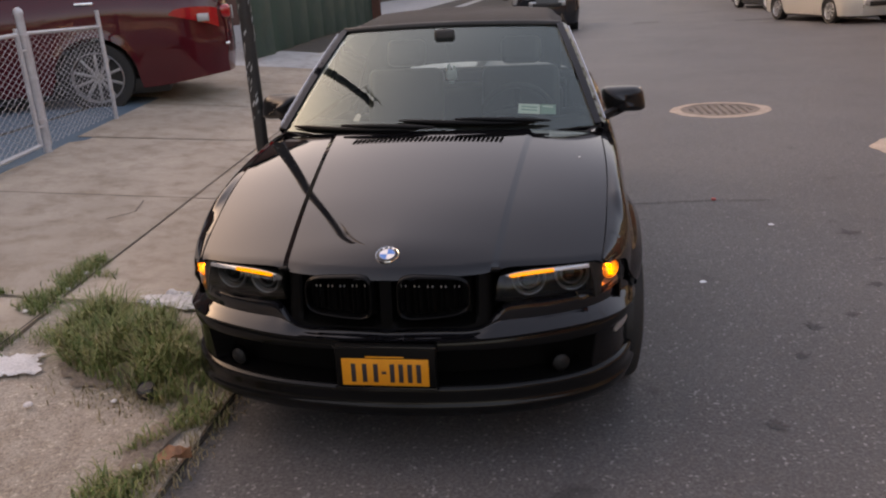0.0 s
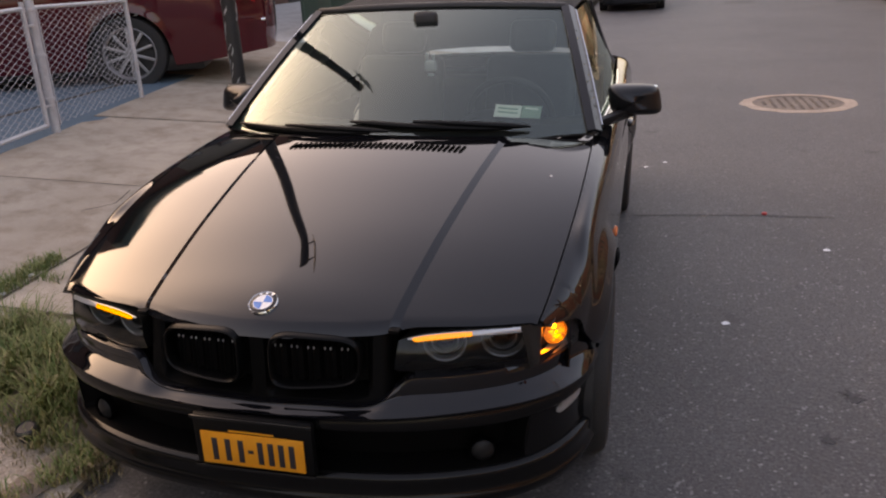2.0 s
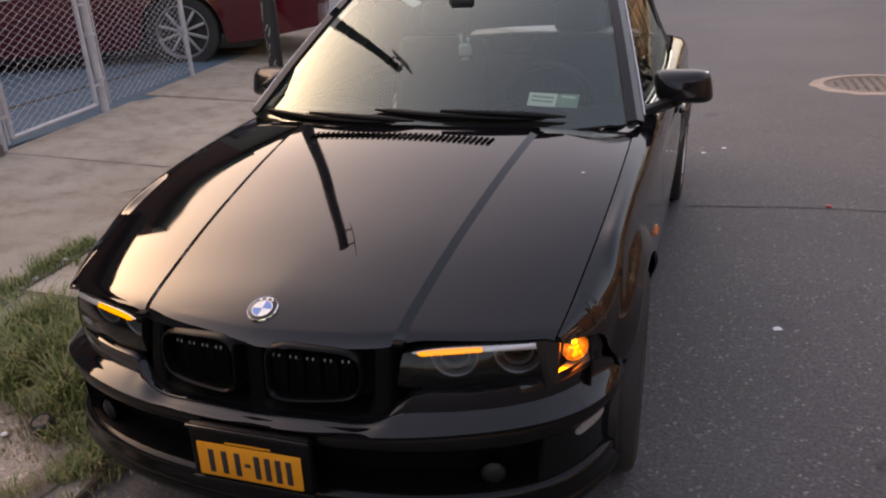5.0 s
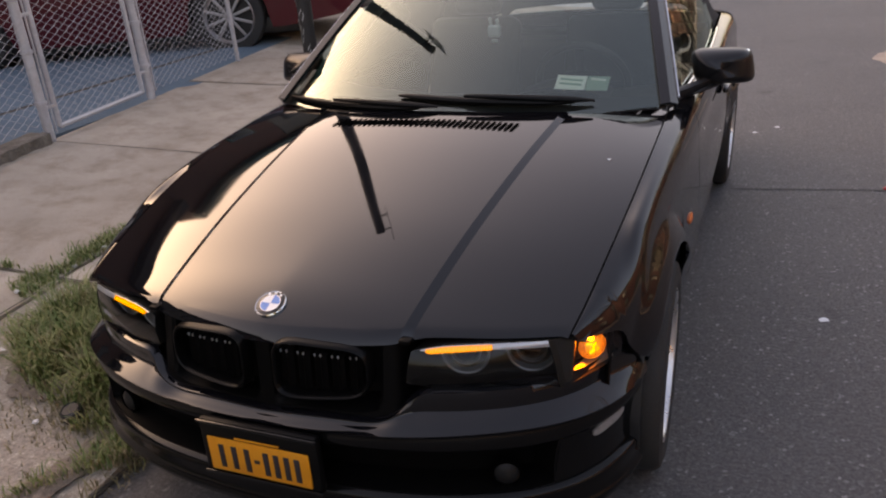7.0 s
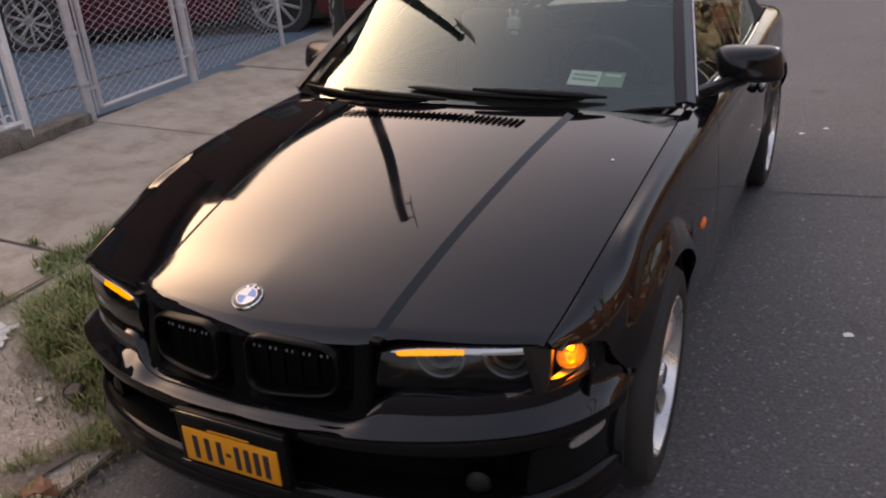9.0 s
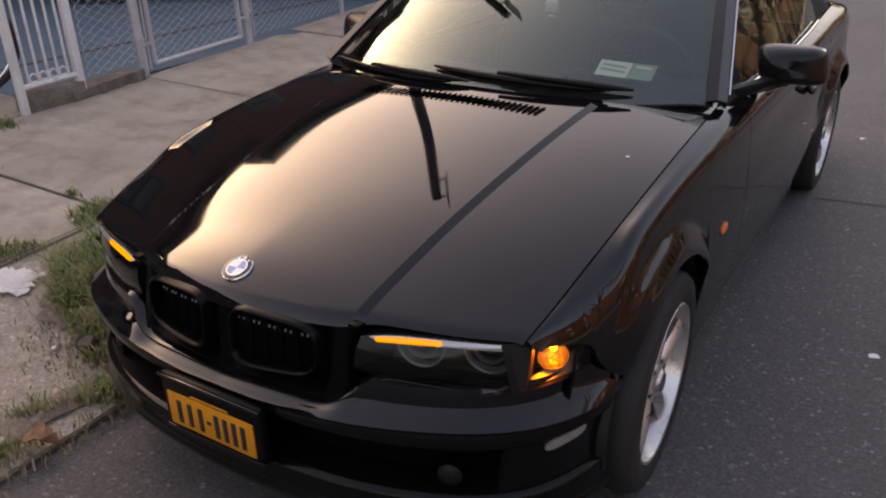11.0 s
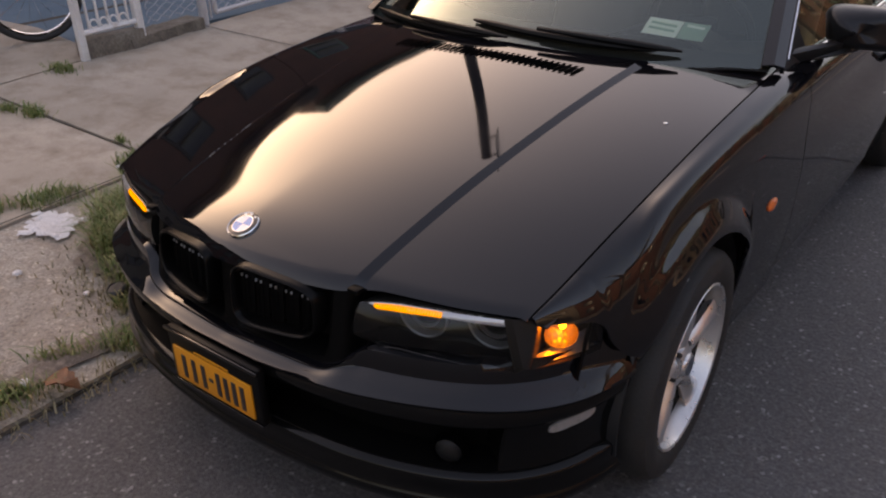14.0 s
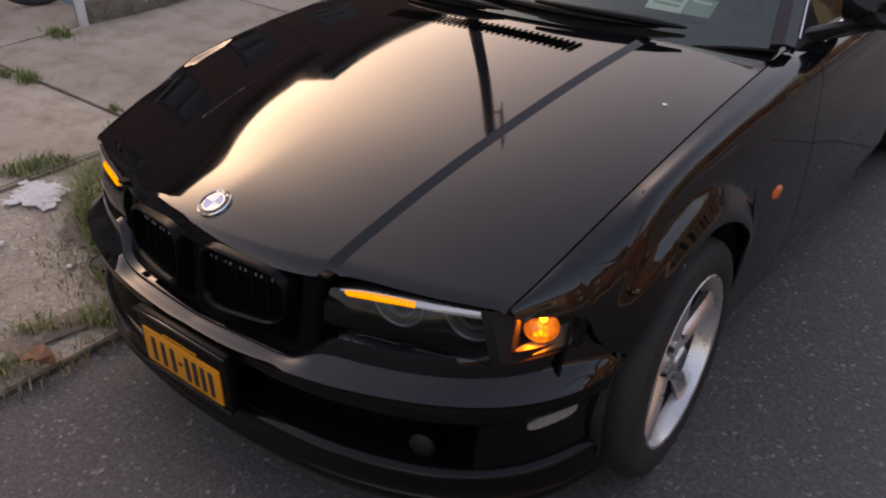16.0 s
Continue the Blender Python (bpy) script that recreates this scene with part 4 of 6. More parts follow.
for s in (0, 1):
    def pillar(u, v, s=s):
        p = Vector(screen(s, 1.005 * v - 0.005))
        k = 1 if s else -1
        c = [(-0.018, -0.012, 0.010), (0.014, -0.002, 0.015), (0.036, 0.030, 0.002), (0.030, 0.052, -0.022)][round(u * 3)]
        return (p.x + k * c[0], p.y + c[1], p.z + c[2])
    part("windscreen_pillar", Shape().grid(pillar, 3, 20, thick=0.012, flip=s == 0), BLACK_PAINT, car)
    k = 1 if s else -1
    along([Vector(screen(s, v)) + Vector((k * 0.040, 0.036, 0.002)) for v in np.linspace(0.03, 0.97, 14)], 0.0045, "pillar_trim", CHROME)
along([Vector(screen(u, 1)) + Vector((0, 0.012, 0.006)) for u in np.linspace(0, 1, 21)], 0.017, "windscreen_header", BLACK_PLASTIC, n=10)
# black border printed on the inside of the glass
border = Shape().grid(lambda u, v: Vector(screen(u, 0.065 * v + screen_foot(u) * (1 - v), -0.007)), 40, 4, thick=0.001)
part("screen_border", border, BLACK_PLASTIC, glass_pane)
for s in (0, 1):
    part("screen_border", Shape().grid(lambda u, v: Vector(screen(abs(s - 0.018 * u * (1 - 0.3 * v)), v, -0.007)), 3, 16, thick=0.001, flip=s == 1), BLACK_PLASTIC, glass_pane)

roof_z = spline([2.05, 2.22, 2.5, 2.9, 3.3, 3.65, 3.95], [1.390, 1.412, 1.434, 1.450, 1.42, 1.29, 1.03])
roof_w = spline([2.05, 2.6, 3.0, 3.4, 3.95], [0.600, 0.606, 0.61, 0.605, 0.62])


def roof(u, v):
    a = 2 * u - 1
    y = 2.080 + 1.875 * v + 0.075 * abs(a) ** 2.6 * (1 - v)
    w = roof_w(y)
    e = abs(a)
    return (a * w * (1 + 0.03 * (1 - e)), y, roof_z(y) - 0.036 * a * a - 0.05 * smooth(0.86, 1.0, e) * smooth(2.15, 2.45, y) + 0.002 * math.sin(y * 11))


part("soft_top", Shape().grid(roof, 40, 40, thick=0.02), SOFT_TOP, car, "black canvas folding roof")
for s in (1, -1):
    def pane(u, v, s=s):
        y = 1.56 + 1.72 * u
        yt = max(y, 2.20) if u < 0.5 else y - 0.25 * (u - 0.5)
        bx, bz_ = belt_x(y) - 0.012, belt_z(y) - 0.01
        tx, tz = roof_w(max(yt, 2.2)) + 0.01, roof_z(max(yt, 2.2)) - 0.105
        f = min(1.0, max(0.03, (y - 1.50) / 0.68))
        return (s * (bx + (tx - bx) * v * f), y, bz_ + (tz - bz_) * v * f)
    side_glass = part("side_window", Shape().grid(pane, 26, 8, flip=s < 0), CAR_GLASS, car)
    side_glass.visible_shadow = False
    sail = Shape().grid(lambda u, v: (s * (0.625 + (0.775 - 0.625) * (1 - v) - 0.02 * u), 3.16 + 0.80 * u + 0.0 * v, belt_z(3.3) - 0.01 + (max(roof_z(3.16 + 0.80 * u) - 0.05, 0.96) - belt_z(3.3) + 0.01) * v), 14, 6, thick=0.01, flip=s < 0)
    part("soft_top_side", sail, SOFT_TOP, car)
    along([(s * (belt_x(y) - 0.002), y, belt_z(y) + 0.004) for y in np.linspace(1.68, 3.25, 14)], 0.006, "belt_moulding", CHROME)

# cowl, wipers
cowl = Shape().grid(lambda u, v: ((2 * u - 1) * 0.755, y_cowl(abs(2 * u - 1) * 0.755) - 0.02 + 0.11 * v, hood_z(min(abs(2 * u - 1) * 0.755, 0.75), y_cowl(abs(2 * u - 1) * 0.755)) - 0.030 + 0.016 * v), 40, 4, thick=0.01)
part("cowl_panel", cowl, BLACK_PLASTIC, car)


def on_screen(x, z):
    """u, v of the windscreen at a given x and height."""
    u, v = 0.5, 0.2
    for _ in range(40):
        p = screen(u, v)
        v += (z - p[2]) / 0.42
        u += (x - screen(u, v)[0]) / 1.4
    return u, v


def glass_at(x, z, off=0.012):
    return screen(*on_screen(x, z), off)


def wiper(x0, z0, x1, z1):
    """An arm and blade resting along the glass from its root to its tip."""
    def along_glass(t, off):
        return Vector(glass_at(x0 + (x1 - x0) * t, z0 + (z1 - z0) * t, off))
    w = part("wiper", Shape().tube([along_glass(t, 0.016 + 0.014 * math.sin(t * 3.14)) for t in np.linspace(0.0, 0.62, 8)], [0.004, 0.010, 0.012, 0.011, 0.010, 0.009, 0.008, 0.006], 8), NOSE_BLACK, car, "black wiper arm at rest")
    part("wiper_blade", Shape().tube([along_glass(t, 0.010) for t in np.linspace(0.10, 1.0, 14)], [0.005, 0.009] + [0.012] * 10 + [0.009, 0.004], 8), NOSE_BLACK, w)


wiper(0.545, 0.968, -0.155, 0.998)
wiper(0.02, 0.968, -0.70, 0.958)

# door mirrors
for s in (1, -1):
    def shell(u, v, s=s):
        a, b = u * 2 * math.pi, v
        # rounded housing, flat at the back
        r = math.sin(min(b * 1.25, 1.0) * math.pi / 2) ** 0.40
        cx, cz = math.cos(a), math.sin(a)
        ex = abs(cx) ** 0.42 * (1 if cx > 0 else -1)
        ez = abs(cz) ** 0.42 * (1 if cz > 0 else -1)
        x = 0.918 + 0.108 * ex * r - 0.012 * ez * r
        z = 1.000 + 0.064 * ez * r - 0.004 * ex
        y = 1.805 + 0.115 * b + 0.028 * ex
        return (s * x, y, z)
    mir = part("door_mirror", Shape().grid(shell, 48, 14, thick=0.004, flip=s > 0), DUSTY_BLACK, car, "satin black door mirror")
    arm = Shape().grid(lambda u, v: (s * (0.775 + 0.12 * u), 1.640 + 0.175 * u + 0.085 * (v if v <= 1 else 1) * (1 - 0.3 * u), 0.950 + 0.020 * u + 0.010 * math.sin(v * math.pi)), 6, 6, thick=0.045, flip=s < 0)
    part("mirror_arm", arm, BLACK_PLASTIC, mir)
    part("mirror_glass", Shape().box((s * 0.914, 1.925, 1.010), (0.19, 0.004, 0.092), 0.002), CHROME, mir)
    tri = [(s * 0.784, 1.54, 0.916), (s * 0.797, 1.77, 0.926), (s * 0.762, 1.73, 1.02)]
    part("mirror_base", Shape().add([*tri, *[(p[0] - s * 0.02, p[1], p[2]) for p in tri]], [(0, 1, 2), (5, 4, 3), (0, 3, 4, 1), (1, 4, 5, 2), (2, 5, 3, 0)]), BLACK_PLASTIC, mir)

# boot, tail
part("boot_lid", Shape().grid(lambda u, v: ((2 * u - 1) * (belt_x(3.86 + 0.62 * v) - 0.002), 3.86 + 0.62 * v, belt_z(3.86 + 0.62 * v) + 0.03 * (1 - (2 * u - 1) ** 2)), 24, 14, thick=0.012), BLACK_PAINT, car)


def tail_point(u, v):
    a = 2 * u - 1
    x = 0.80 * math.sin(a * math.pi / 2)
    y = 4.52 - 0.35 * abs(a) ** 3.2 - 0.05 * abs(2 * v - 0.9) ** 2
    return (x, y, 0.22 + 0.66 * v)


part("rear_bumper", Shape().grid(tail_point, 30, 16, thick=0.01), BLACK_PAINT, car)
for s in (1, -1):
    part("tail_light", Shape().grid(lambda u, v: (s * (0.46 + 0.27 * u), tail_point(0.5 + 0.5 * math.asin((0.46 + 0.27 * u) / 0.80) / (math.pi / 2), 0.78)[1] + 0.012, 0.66 + 0.13 * v), 8, 4, thick=0.01, flip=s < 0), RED_LENS, car)

# cabin
part("dashboard", Shape().grid(lambda u, v: ((2 * u - 1) * 0.72, 1.36 + 0.24 * abs(2 * u - 1) ** 2.2 + 0.42 * v, 0.905 + 0.03 * math.sin(v * 2.6) - 0.25 * max(0, v - 0.8) * 5 * 0.3), 20, 12, thick=0.02), DASH, car)
part("dash_hood", Shape().grid(lambda u, v: (0.36 + (2 * u - 1) * 0.19, 1.60 + 0.18 * v, 0.925 + 0.055 * math.sin(u * math.pi) ** 0.7), 14, 4, thick=0.01), DASH, car)
way = Matrix.Translation((0.37, 1.97, 0.915)) @ Matrix.Rotation(radians(-66), 4, "X")
sw = part("steering_wheel", Shape().tube([way @ Vector((0.185 * math.cos(a), 0.185 * math.sin(a), 0)) for a in np.linspace(0, 2 * math.pi, 40, endpoint=False)], 0.016, 10, closed=True), LEATHER, car, "black leather steering wheel")
part("wheel_hub", Shape().box((0, -0.01, -0.02), (0.15, 0.12, 0.05), 0.03, way, 3), DASH, sw)
for a in (0, 180, 270):
    part("wheel_spoke", Shape().box((0.11, 0, -0.01), (0.12, 0.035, 0.015), 0.006, way @ Matrix.Rotation(radians(a), 4, "Z")), DASH, sw)
for x in (0.36, -0.36):
    seat = part("seat", Shape().box((x, 2.34, 0.50), (0.50, 0.50, 0.16), 0.06, None, 4), LEATHER, car, "dark leather front seat")
    lean = at((x, 2.55, 0.55)) @ Matrix.Rotation(radians(-20), 4, "X")
    part("backrest", Shape().box((0, 0, 0.28), (0.48, 0.13, 0.60), 0.055, lean, 4), LEATHER, seat)
    part("headrest", Shape().box((0, 0.0, 0.68), (0.25, 0.10, 0.17), 0.045, lean, 4), LEATHER, seat)
part("rear_bench", Shape().box((0, 3.15, 0.62), (1.25, 0.22, 0.62), 0.06, Matrix.Identity(4), 3), LEATHER, car)
mirror_in = part("inside_mirror", Shape().box((-0.01, 1.97, 1.335), (0.11, 0.04, 0.075), 0.018, None, 3), DASH, car)
part("mirror_stem", Shape().tube([(-0.01, 1.985, 1.375), (-0.01, 1.98, 1.33)], 0.012, 8), DASH, mirror_in)
charm = part("hanging_charm", Shape().box((0.036, 1.85, 1.150), (0.055, 0.024, 0.050), 0.016, None, 3).box((0.020, 1.85, 1.185), (0.014, 0.012, 0.040), 0.005).box((0.050, 1.85, 1.182), (0.014, 0.012, 0.036), 0.005).box((0.036, 1.85, 1.112), (0.030, 0.012, 0.014), 0.005), STICKER_WHITE, car, "small white charm hanging from the inside mirror")
part("charm_cord", Shape().tube([(-0.01, 1.965, 1.30), (0.030, 1.86, 1.19)], 0.002, 5), DASH, charm)


for x0, x1, mt in ((0.395, 0.495, STICKER_WHITE), (0.497, 0.570, STICKER_GREEN)):
    def label_point(u, v, x0=x0, x1=x1):
        x = x0 + (x1 - x0) * u
        return screen(*on_screen(x, 1.020 + 0.036 * v - 0.09 * (x - 0.395)), -0.006)
    st = part("windscreen_sticker", Shape().grid(label_point, 4, 3, thick=0.001), mt, glass_pane, "pale paper sticker behind the windscreen")
    for z in ((1.031, 1.042) if mt is STICKER_WHITE else (1.045,)):
        part("sticker_bar", Shape().grid(lambda u, v: screen(*on_screen(x0 + 0.012 + (x1 - x0 - 0.024) * u, z + 0.005 * v - 0.09 * (x0 + (x1 - x0) * u - 0.395)), -0.005), 3, 1, thick=0.0005), STICKER_GREEN if mt is STICKER_WHITE else STICKER_WHITE, glass_pane)

# ---- fence, yard and surroundings ----
def fence_x(y):
    return -3.29 - 0.118 * y


def post(name, x, y, h, r, parent, cap=True, mat=None):
    z = walk_z(x, y) - 0.02
    sh = Shape().tube([(x, y, z), (x, y, z + h)], r, 12)
    p = part(name, sh, mat or GALV, parent)
    if cap:
        part("post_cap", Shape().lathe([(r * 1.15, 0), (r * 1.15, 0.02), (r * 0.9, 0.04), (r * 0.3, 0.055)], 12, at((x, y, z + h - 0.005))), mat or GALV, p)
    return p


def chain_mesh(a, b, z0, z1, pitch=0.054, r=0.0024):
    """Woven diamond wire between two ends, from height z0 to z1 over the sidewalk."""
    a, b = Vector(a), Vector(b)
    d = b - a
    length = d.length
    d.normalize()
    sh = Shape()
    n = int(length / pitch)
    rows = int((z1 - z0) / (pitch * 0.5))
    side = Vector((-d.y, d.x, 0))
    for i in range(n + 1):
        pts = []
        for j in range(rows + 1):
            t = i * pitch + (pitch * 0.5 if (i + j) % 2 else -pitch * 0.5)
            t = min(max(t, 0), length)
            p = a + d * t + side * (0.003 if j % 2 else -0.003)
            pts.append((p.x, p.y, walk_z(p.x, p.y) + z0 + (z1 - z0) * j / rows))
        sh.tube(pts, r, 4)
    return sh


fence = thing("chain_link_fence", (0, 0, 0), "galvanised chain-link fence along a blue painted yard", "fence")
ya, yb, yc, yd = 5.45, 3.96, 2.74, 2.24
pa, pb, pd_ = [(fence_x(y), y, 0) for y in (ya, yb, yc)]
post("fence_post", pa[0], ya, 1.10, 0.022, fence, False)
post("fence_post", pb[0], yb, 1.16, 0.034, fence)
post("fence_post", pd_[0], yc, 1.16, 0.034, fence)
part("top_rail", Shape().tube([(pa[0], ya, walk_z(pa[0], ya) + 0.92), (pb[0], yb, walk_z(pb[0], yb) + 0.98)], 0.017, 10), GALV, fence)
part("wire_mesh", chain_mesh(pb, pa, 0.05, 0.95), GALV, fence, "diamond wire mesh")
part("wire_mesh", chain_mesh((fence_x(yd), yd, 0), pd_, 0.12, 1.0), GALV, fence, "diamond wire mesh")
for y in (yb, yc):
    for z in (0.25, 0.6, 0.95):
        part("clamp", Shape().lathe([(0.037, 0), (0.042, 0.004), (0.042, 0.026), (0.037, 0.03)], 14, at((fence_x(y), y, walk_z(fence_x(y), y) + z)), cap=False), GALV, fence)
    x = fence_x(y) - 0.004
    part("tension_bar", Shape().tube([(x, y + 0.07, walk_z(x, y) + 0.04), (x, y + 0.07, walk_z(x, y) + 0.98)], 0.008, 6), GALV, fence)

gate = thing("gate", (0, 0, 0), "galvanised chain-link gate, shut", "gate")
g0, g1 = yc + 0.12, yb - 0.10
gp = [(fence_x(g0), g0), (fence_x(g1), g1)]
for x, y in gp:
    part("gate_stile", Shape().tube([(x, y, walk_z(x, y) + 0.07), (x, y, walk_z(x, y) + 1.03)], 0.019, 10), GALV, gate)
for z in (0.07, 0.98):
    part("gate_rail", Shape().tube([(x, y, walk_z(x, y) + z) for x, y in gp], 0.017, 10), GALV, gate)
part("wire_mesh", chain_mesh((*gp[0], 0), (*gp[1], 0), 0.08, 0.98), GALV, gate, "diamond wire mesh")
for z in (0.22, 0.85):
    x, y = gp[0]
    part("hinge", Shape().box((x, y - 0.06, walk_z(x, y) + z), (0.03, 0.12, 0.025), 0.006), GALV, gate)
    x, y = gp[1]
    part("latch", Shape().box((x, y + 0.05, walk_z(x, y) + z), (0.03, 0.10, 0.02), 0.006), GALV, gate)

# low stone at the foot of the fence
y0, y1 = 2.05, 2.70
stone = Shape().grid(lambda u, v: (fence_x(y0 + (y1 - y0) * u) + 0.05 - 0.20 * v, y0 + (y1 - y0) * u, walk_z(-3.5, y0 + (y1 - y0) * u) + 0.06 + 0.012 * noise.noise((u * 9, v * 5, 0)) + 0.02 * u), 22, 6, thick=0.14)
solo("kerb_stone", stone, GRIMY_STONE, "rough broken grey stone at the fence foot", "stone")

# white iron fence
iron = thing("iron_fence", (0, 0, 0), "white painted iron fence panel with scrolls", "fence")
w0, w1 = (-3.50, 1.72), (-3.53, 2.16)
for (x, y), wid in ((w0, 0.045), (w1, 0.05)):
    z = walk_z(x, y) - 0.02
    part("fence_post", Shape().box((x, y, z + 0.62), (wid, wid, 1.24), 0.004), WHITE_IRON, iron)
for z in (0.16, 1.10):
    part("fence_rail", Shape().tube([(*w0, walk_z(*w0) + z), (*w1, walk_z(*w1) + z)], 0.018, 6), WHITE_IRON, iron)
for k in range(5):
    t = (k + 1) / 6
    x, y = w0[0] + (w1[0] - w0[0]) * t, w0[1] + (w1[1] - w0[1]) * t
    z = walk_z(x, y)
    part("baluster", Shape().box((x, y, z + 0.63), (0.014, 0.014, 0.94), 0.002), WHITE_IRON, iron)
    if k < 4:
        c = [(x, y + 0.036 + 0.026 * math.cos(a), z + 0.205 + 0.026 * math.sin(a)) for a in np.linspace(0, 5.4, 14)]
        part("scroll", Shape().tube(c, 0.006, 6), WHITE_IRON, iron)
plinth = Shape().box((-3.55, 1.95, walk_z(-3.5, 1.95) + 0.055), (0.12, 0.44, 0.13), 0.012)
solo("fence_plinth", plinth, GRIMY_STONE, "low grey concrete plinth under the iron fence", "plinth")
part("fence_rail", Shape().tube([(-3.50, 1.72, walk_z(-3.5, 1.72) + 1.10), (-4.3, 1.62, walk_z(-4.3, 1.62) + 1.10)], 0.018, 6), WHITE_IRON, iron)

# bicycle behind it
bike = thing("bicycle", at((-4.02, 1.72, walk_z(-4.0, 1.7))) @ Matrix.Rotation(radians(74), 4, "Z"), "old dark bicycle leaning behind the iron fence", "bicycle")
for x in (0.0, -1.02):
    way = at((x, 0, 0.335)) @ Matrix.Rotation(radians(90), 4, "X")
    w = part("wheel", Shape().tube([way @ Vector((0.312 * math.cos(a), 0.312 * math.sin(a), 0)) for a in np.linspace(0, 2 * math.pi, 40, endpoint=False)], 0.022, 8, closed=True), RUBBER, bike)
    part("rim", Shape().tube([way @ Vector((0.285 * math.cos(a), 0.285 * math.sin(a), 0)) for a in np.linspace(0, 2 * math.pi, 40, endpoint=False)], 0.010, 6, closed=True), CHROME, w)
    sp = Shape()
    for k in range(16):
        a = 2 * math.pi * k / 16
        sp.tube([way @ Vector((0.02 * math.cos(a), 0.02 * math.sin(a), 0.02)), way @ Vector((0.285 * math.cos(a + 0.2), 0.285 * math.sin(a + 0.2), 0))], 0.0012, 3)
    part("spokes", sp, CHROME, w)
for name, pts in (("fork", [(0.0, 0, 0.335), (-0.10, 0, 0.70), (-0.16, 0, 0.95)]), ("top_tube", [(-0.12, 0, 0.80), (-0.62, 0, 0.78)]), ("down_tube", [(-0.10, 0, 0.72), (-0.56, 0, 0.32)]), ("seat_tube", [(-0.56, 0, 0.32), (-0.66, 0, 0.90)]), ("chain_stay", [(-0.56, 0, 0.32), (-1.02, 0, 0.335)]), ("seat_stay", [(-0.63, 0, 0.76), (-1.02, 0, 0.335)])):
    part(name, Shape().tube(pts, 0.016, 8), DARK_STEEL, bike)
part("handlebar", Shape().tube([(-0.10, -0.27, 1.0), (-0.17, -0.1, 0.97), (-0.17, 0.1, 0.97), (-0.10, 0.27, 1.0)], 0.012, 8), CHROME, bike)
part("saddle", Shape().box((-0.68, 0, 0.93), (0.26, 0.14, 0.06), 0.025, None, 3), LEATHER, bike)

# stickered post by the kerb
px_, py_ = -1.34, 2.67
POST_H = 3.42
sign_post = thing("street_post", (px_, py_, walk_z(px_, py_)), "dark metal sign post with torn pale stickers at the kerb", "post")
part("shaft", Shape().tube([(0, 0, -0.1), (0, 0, POST_H)], 0.041, 16), DARK_STEEL, sign_post)
part("post_cap", Shape().lathe([(0.043, -0.02), (0.043, 0.004), (0.030, 0.012), (0.002, 0.014)], 16, at((0, 0, POST_H))), DARK_STEEL, sign_post)
# a narrow sign plate bolted to the top of the post
turn_z = Matrix.Rotation(radians(33), 4, "Z")
sign = part("sign_plate", Shape().box((0.095, 0, POST_H - 0.10), (0.005, 0.22, 0.62), 0.002, turn_z), STREET_SIGN, sign_post, "weathered narrow sign plate")
for z in (POST_H - 0.36, POST_H - 0.03):
    part("sign_bracket", Shape().box((0.066, 0, z), (0.062, 0.022, 0.018), 0.004, turn_z), DARK_STEEL, sign)
rng = random.Random(4)
for k in range(34):
    a, z = rng.uniform(3.4, 6.4), 0.72 + 0.034 * k + rng.uniform(-0.02, 0.02)
    w, h = rng.uniform(0.15, 0.55), rng.uniform(0.006, 0.034)
    ragged = [rng.uniform(0.4, 1.0) for _ in range(6)]
    scrap = Shape().grid(lambda u, v: (0.0422 * math.cos(a + w * u), 0.0422 * math.sin(a + w * u), z + 0.03 * (u - 0.5) + h * v * ragged[round(u * 5)]), 5, 2, thick=0.001)
    part("sticker_scrap", scrap, STICKER_GREY, sign_post, "torn pale sticker")


# dark green boarding
boards = thing("board_fence", (0, 0, 0), "tall dark green painted board fence", "fence")
for k in range(9):
    y0 = 10.4 + 1.22 * k
    x0 = -4.28 - 0.035 * (y0 - 10.4)
    part("board", Shape().box((x0, y0 + 0.605, walk_z(-4.3, y0) + 1.12), (0.03, 1.206, 2.2), 0.004), GREEN_BOARD, boards)
    part("batten", Shape().box((x0 + 0.022, y0, walk_z(-4.3, y0) + 1.12), (0.02, 0.06, 2.2), 0.004), GREEN_BOARD, boards)
part("end_post", Shape().box((-4.64, 21.55, walk_z(-4.3, 21) + 1.2), (0.5, 0.12, 2.5), 0.01), BRICK, boards, "brown end post")

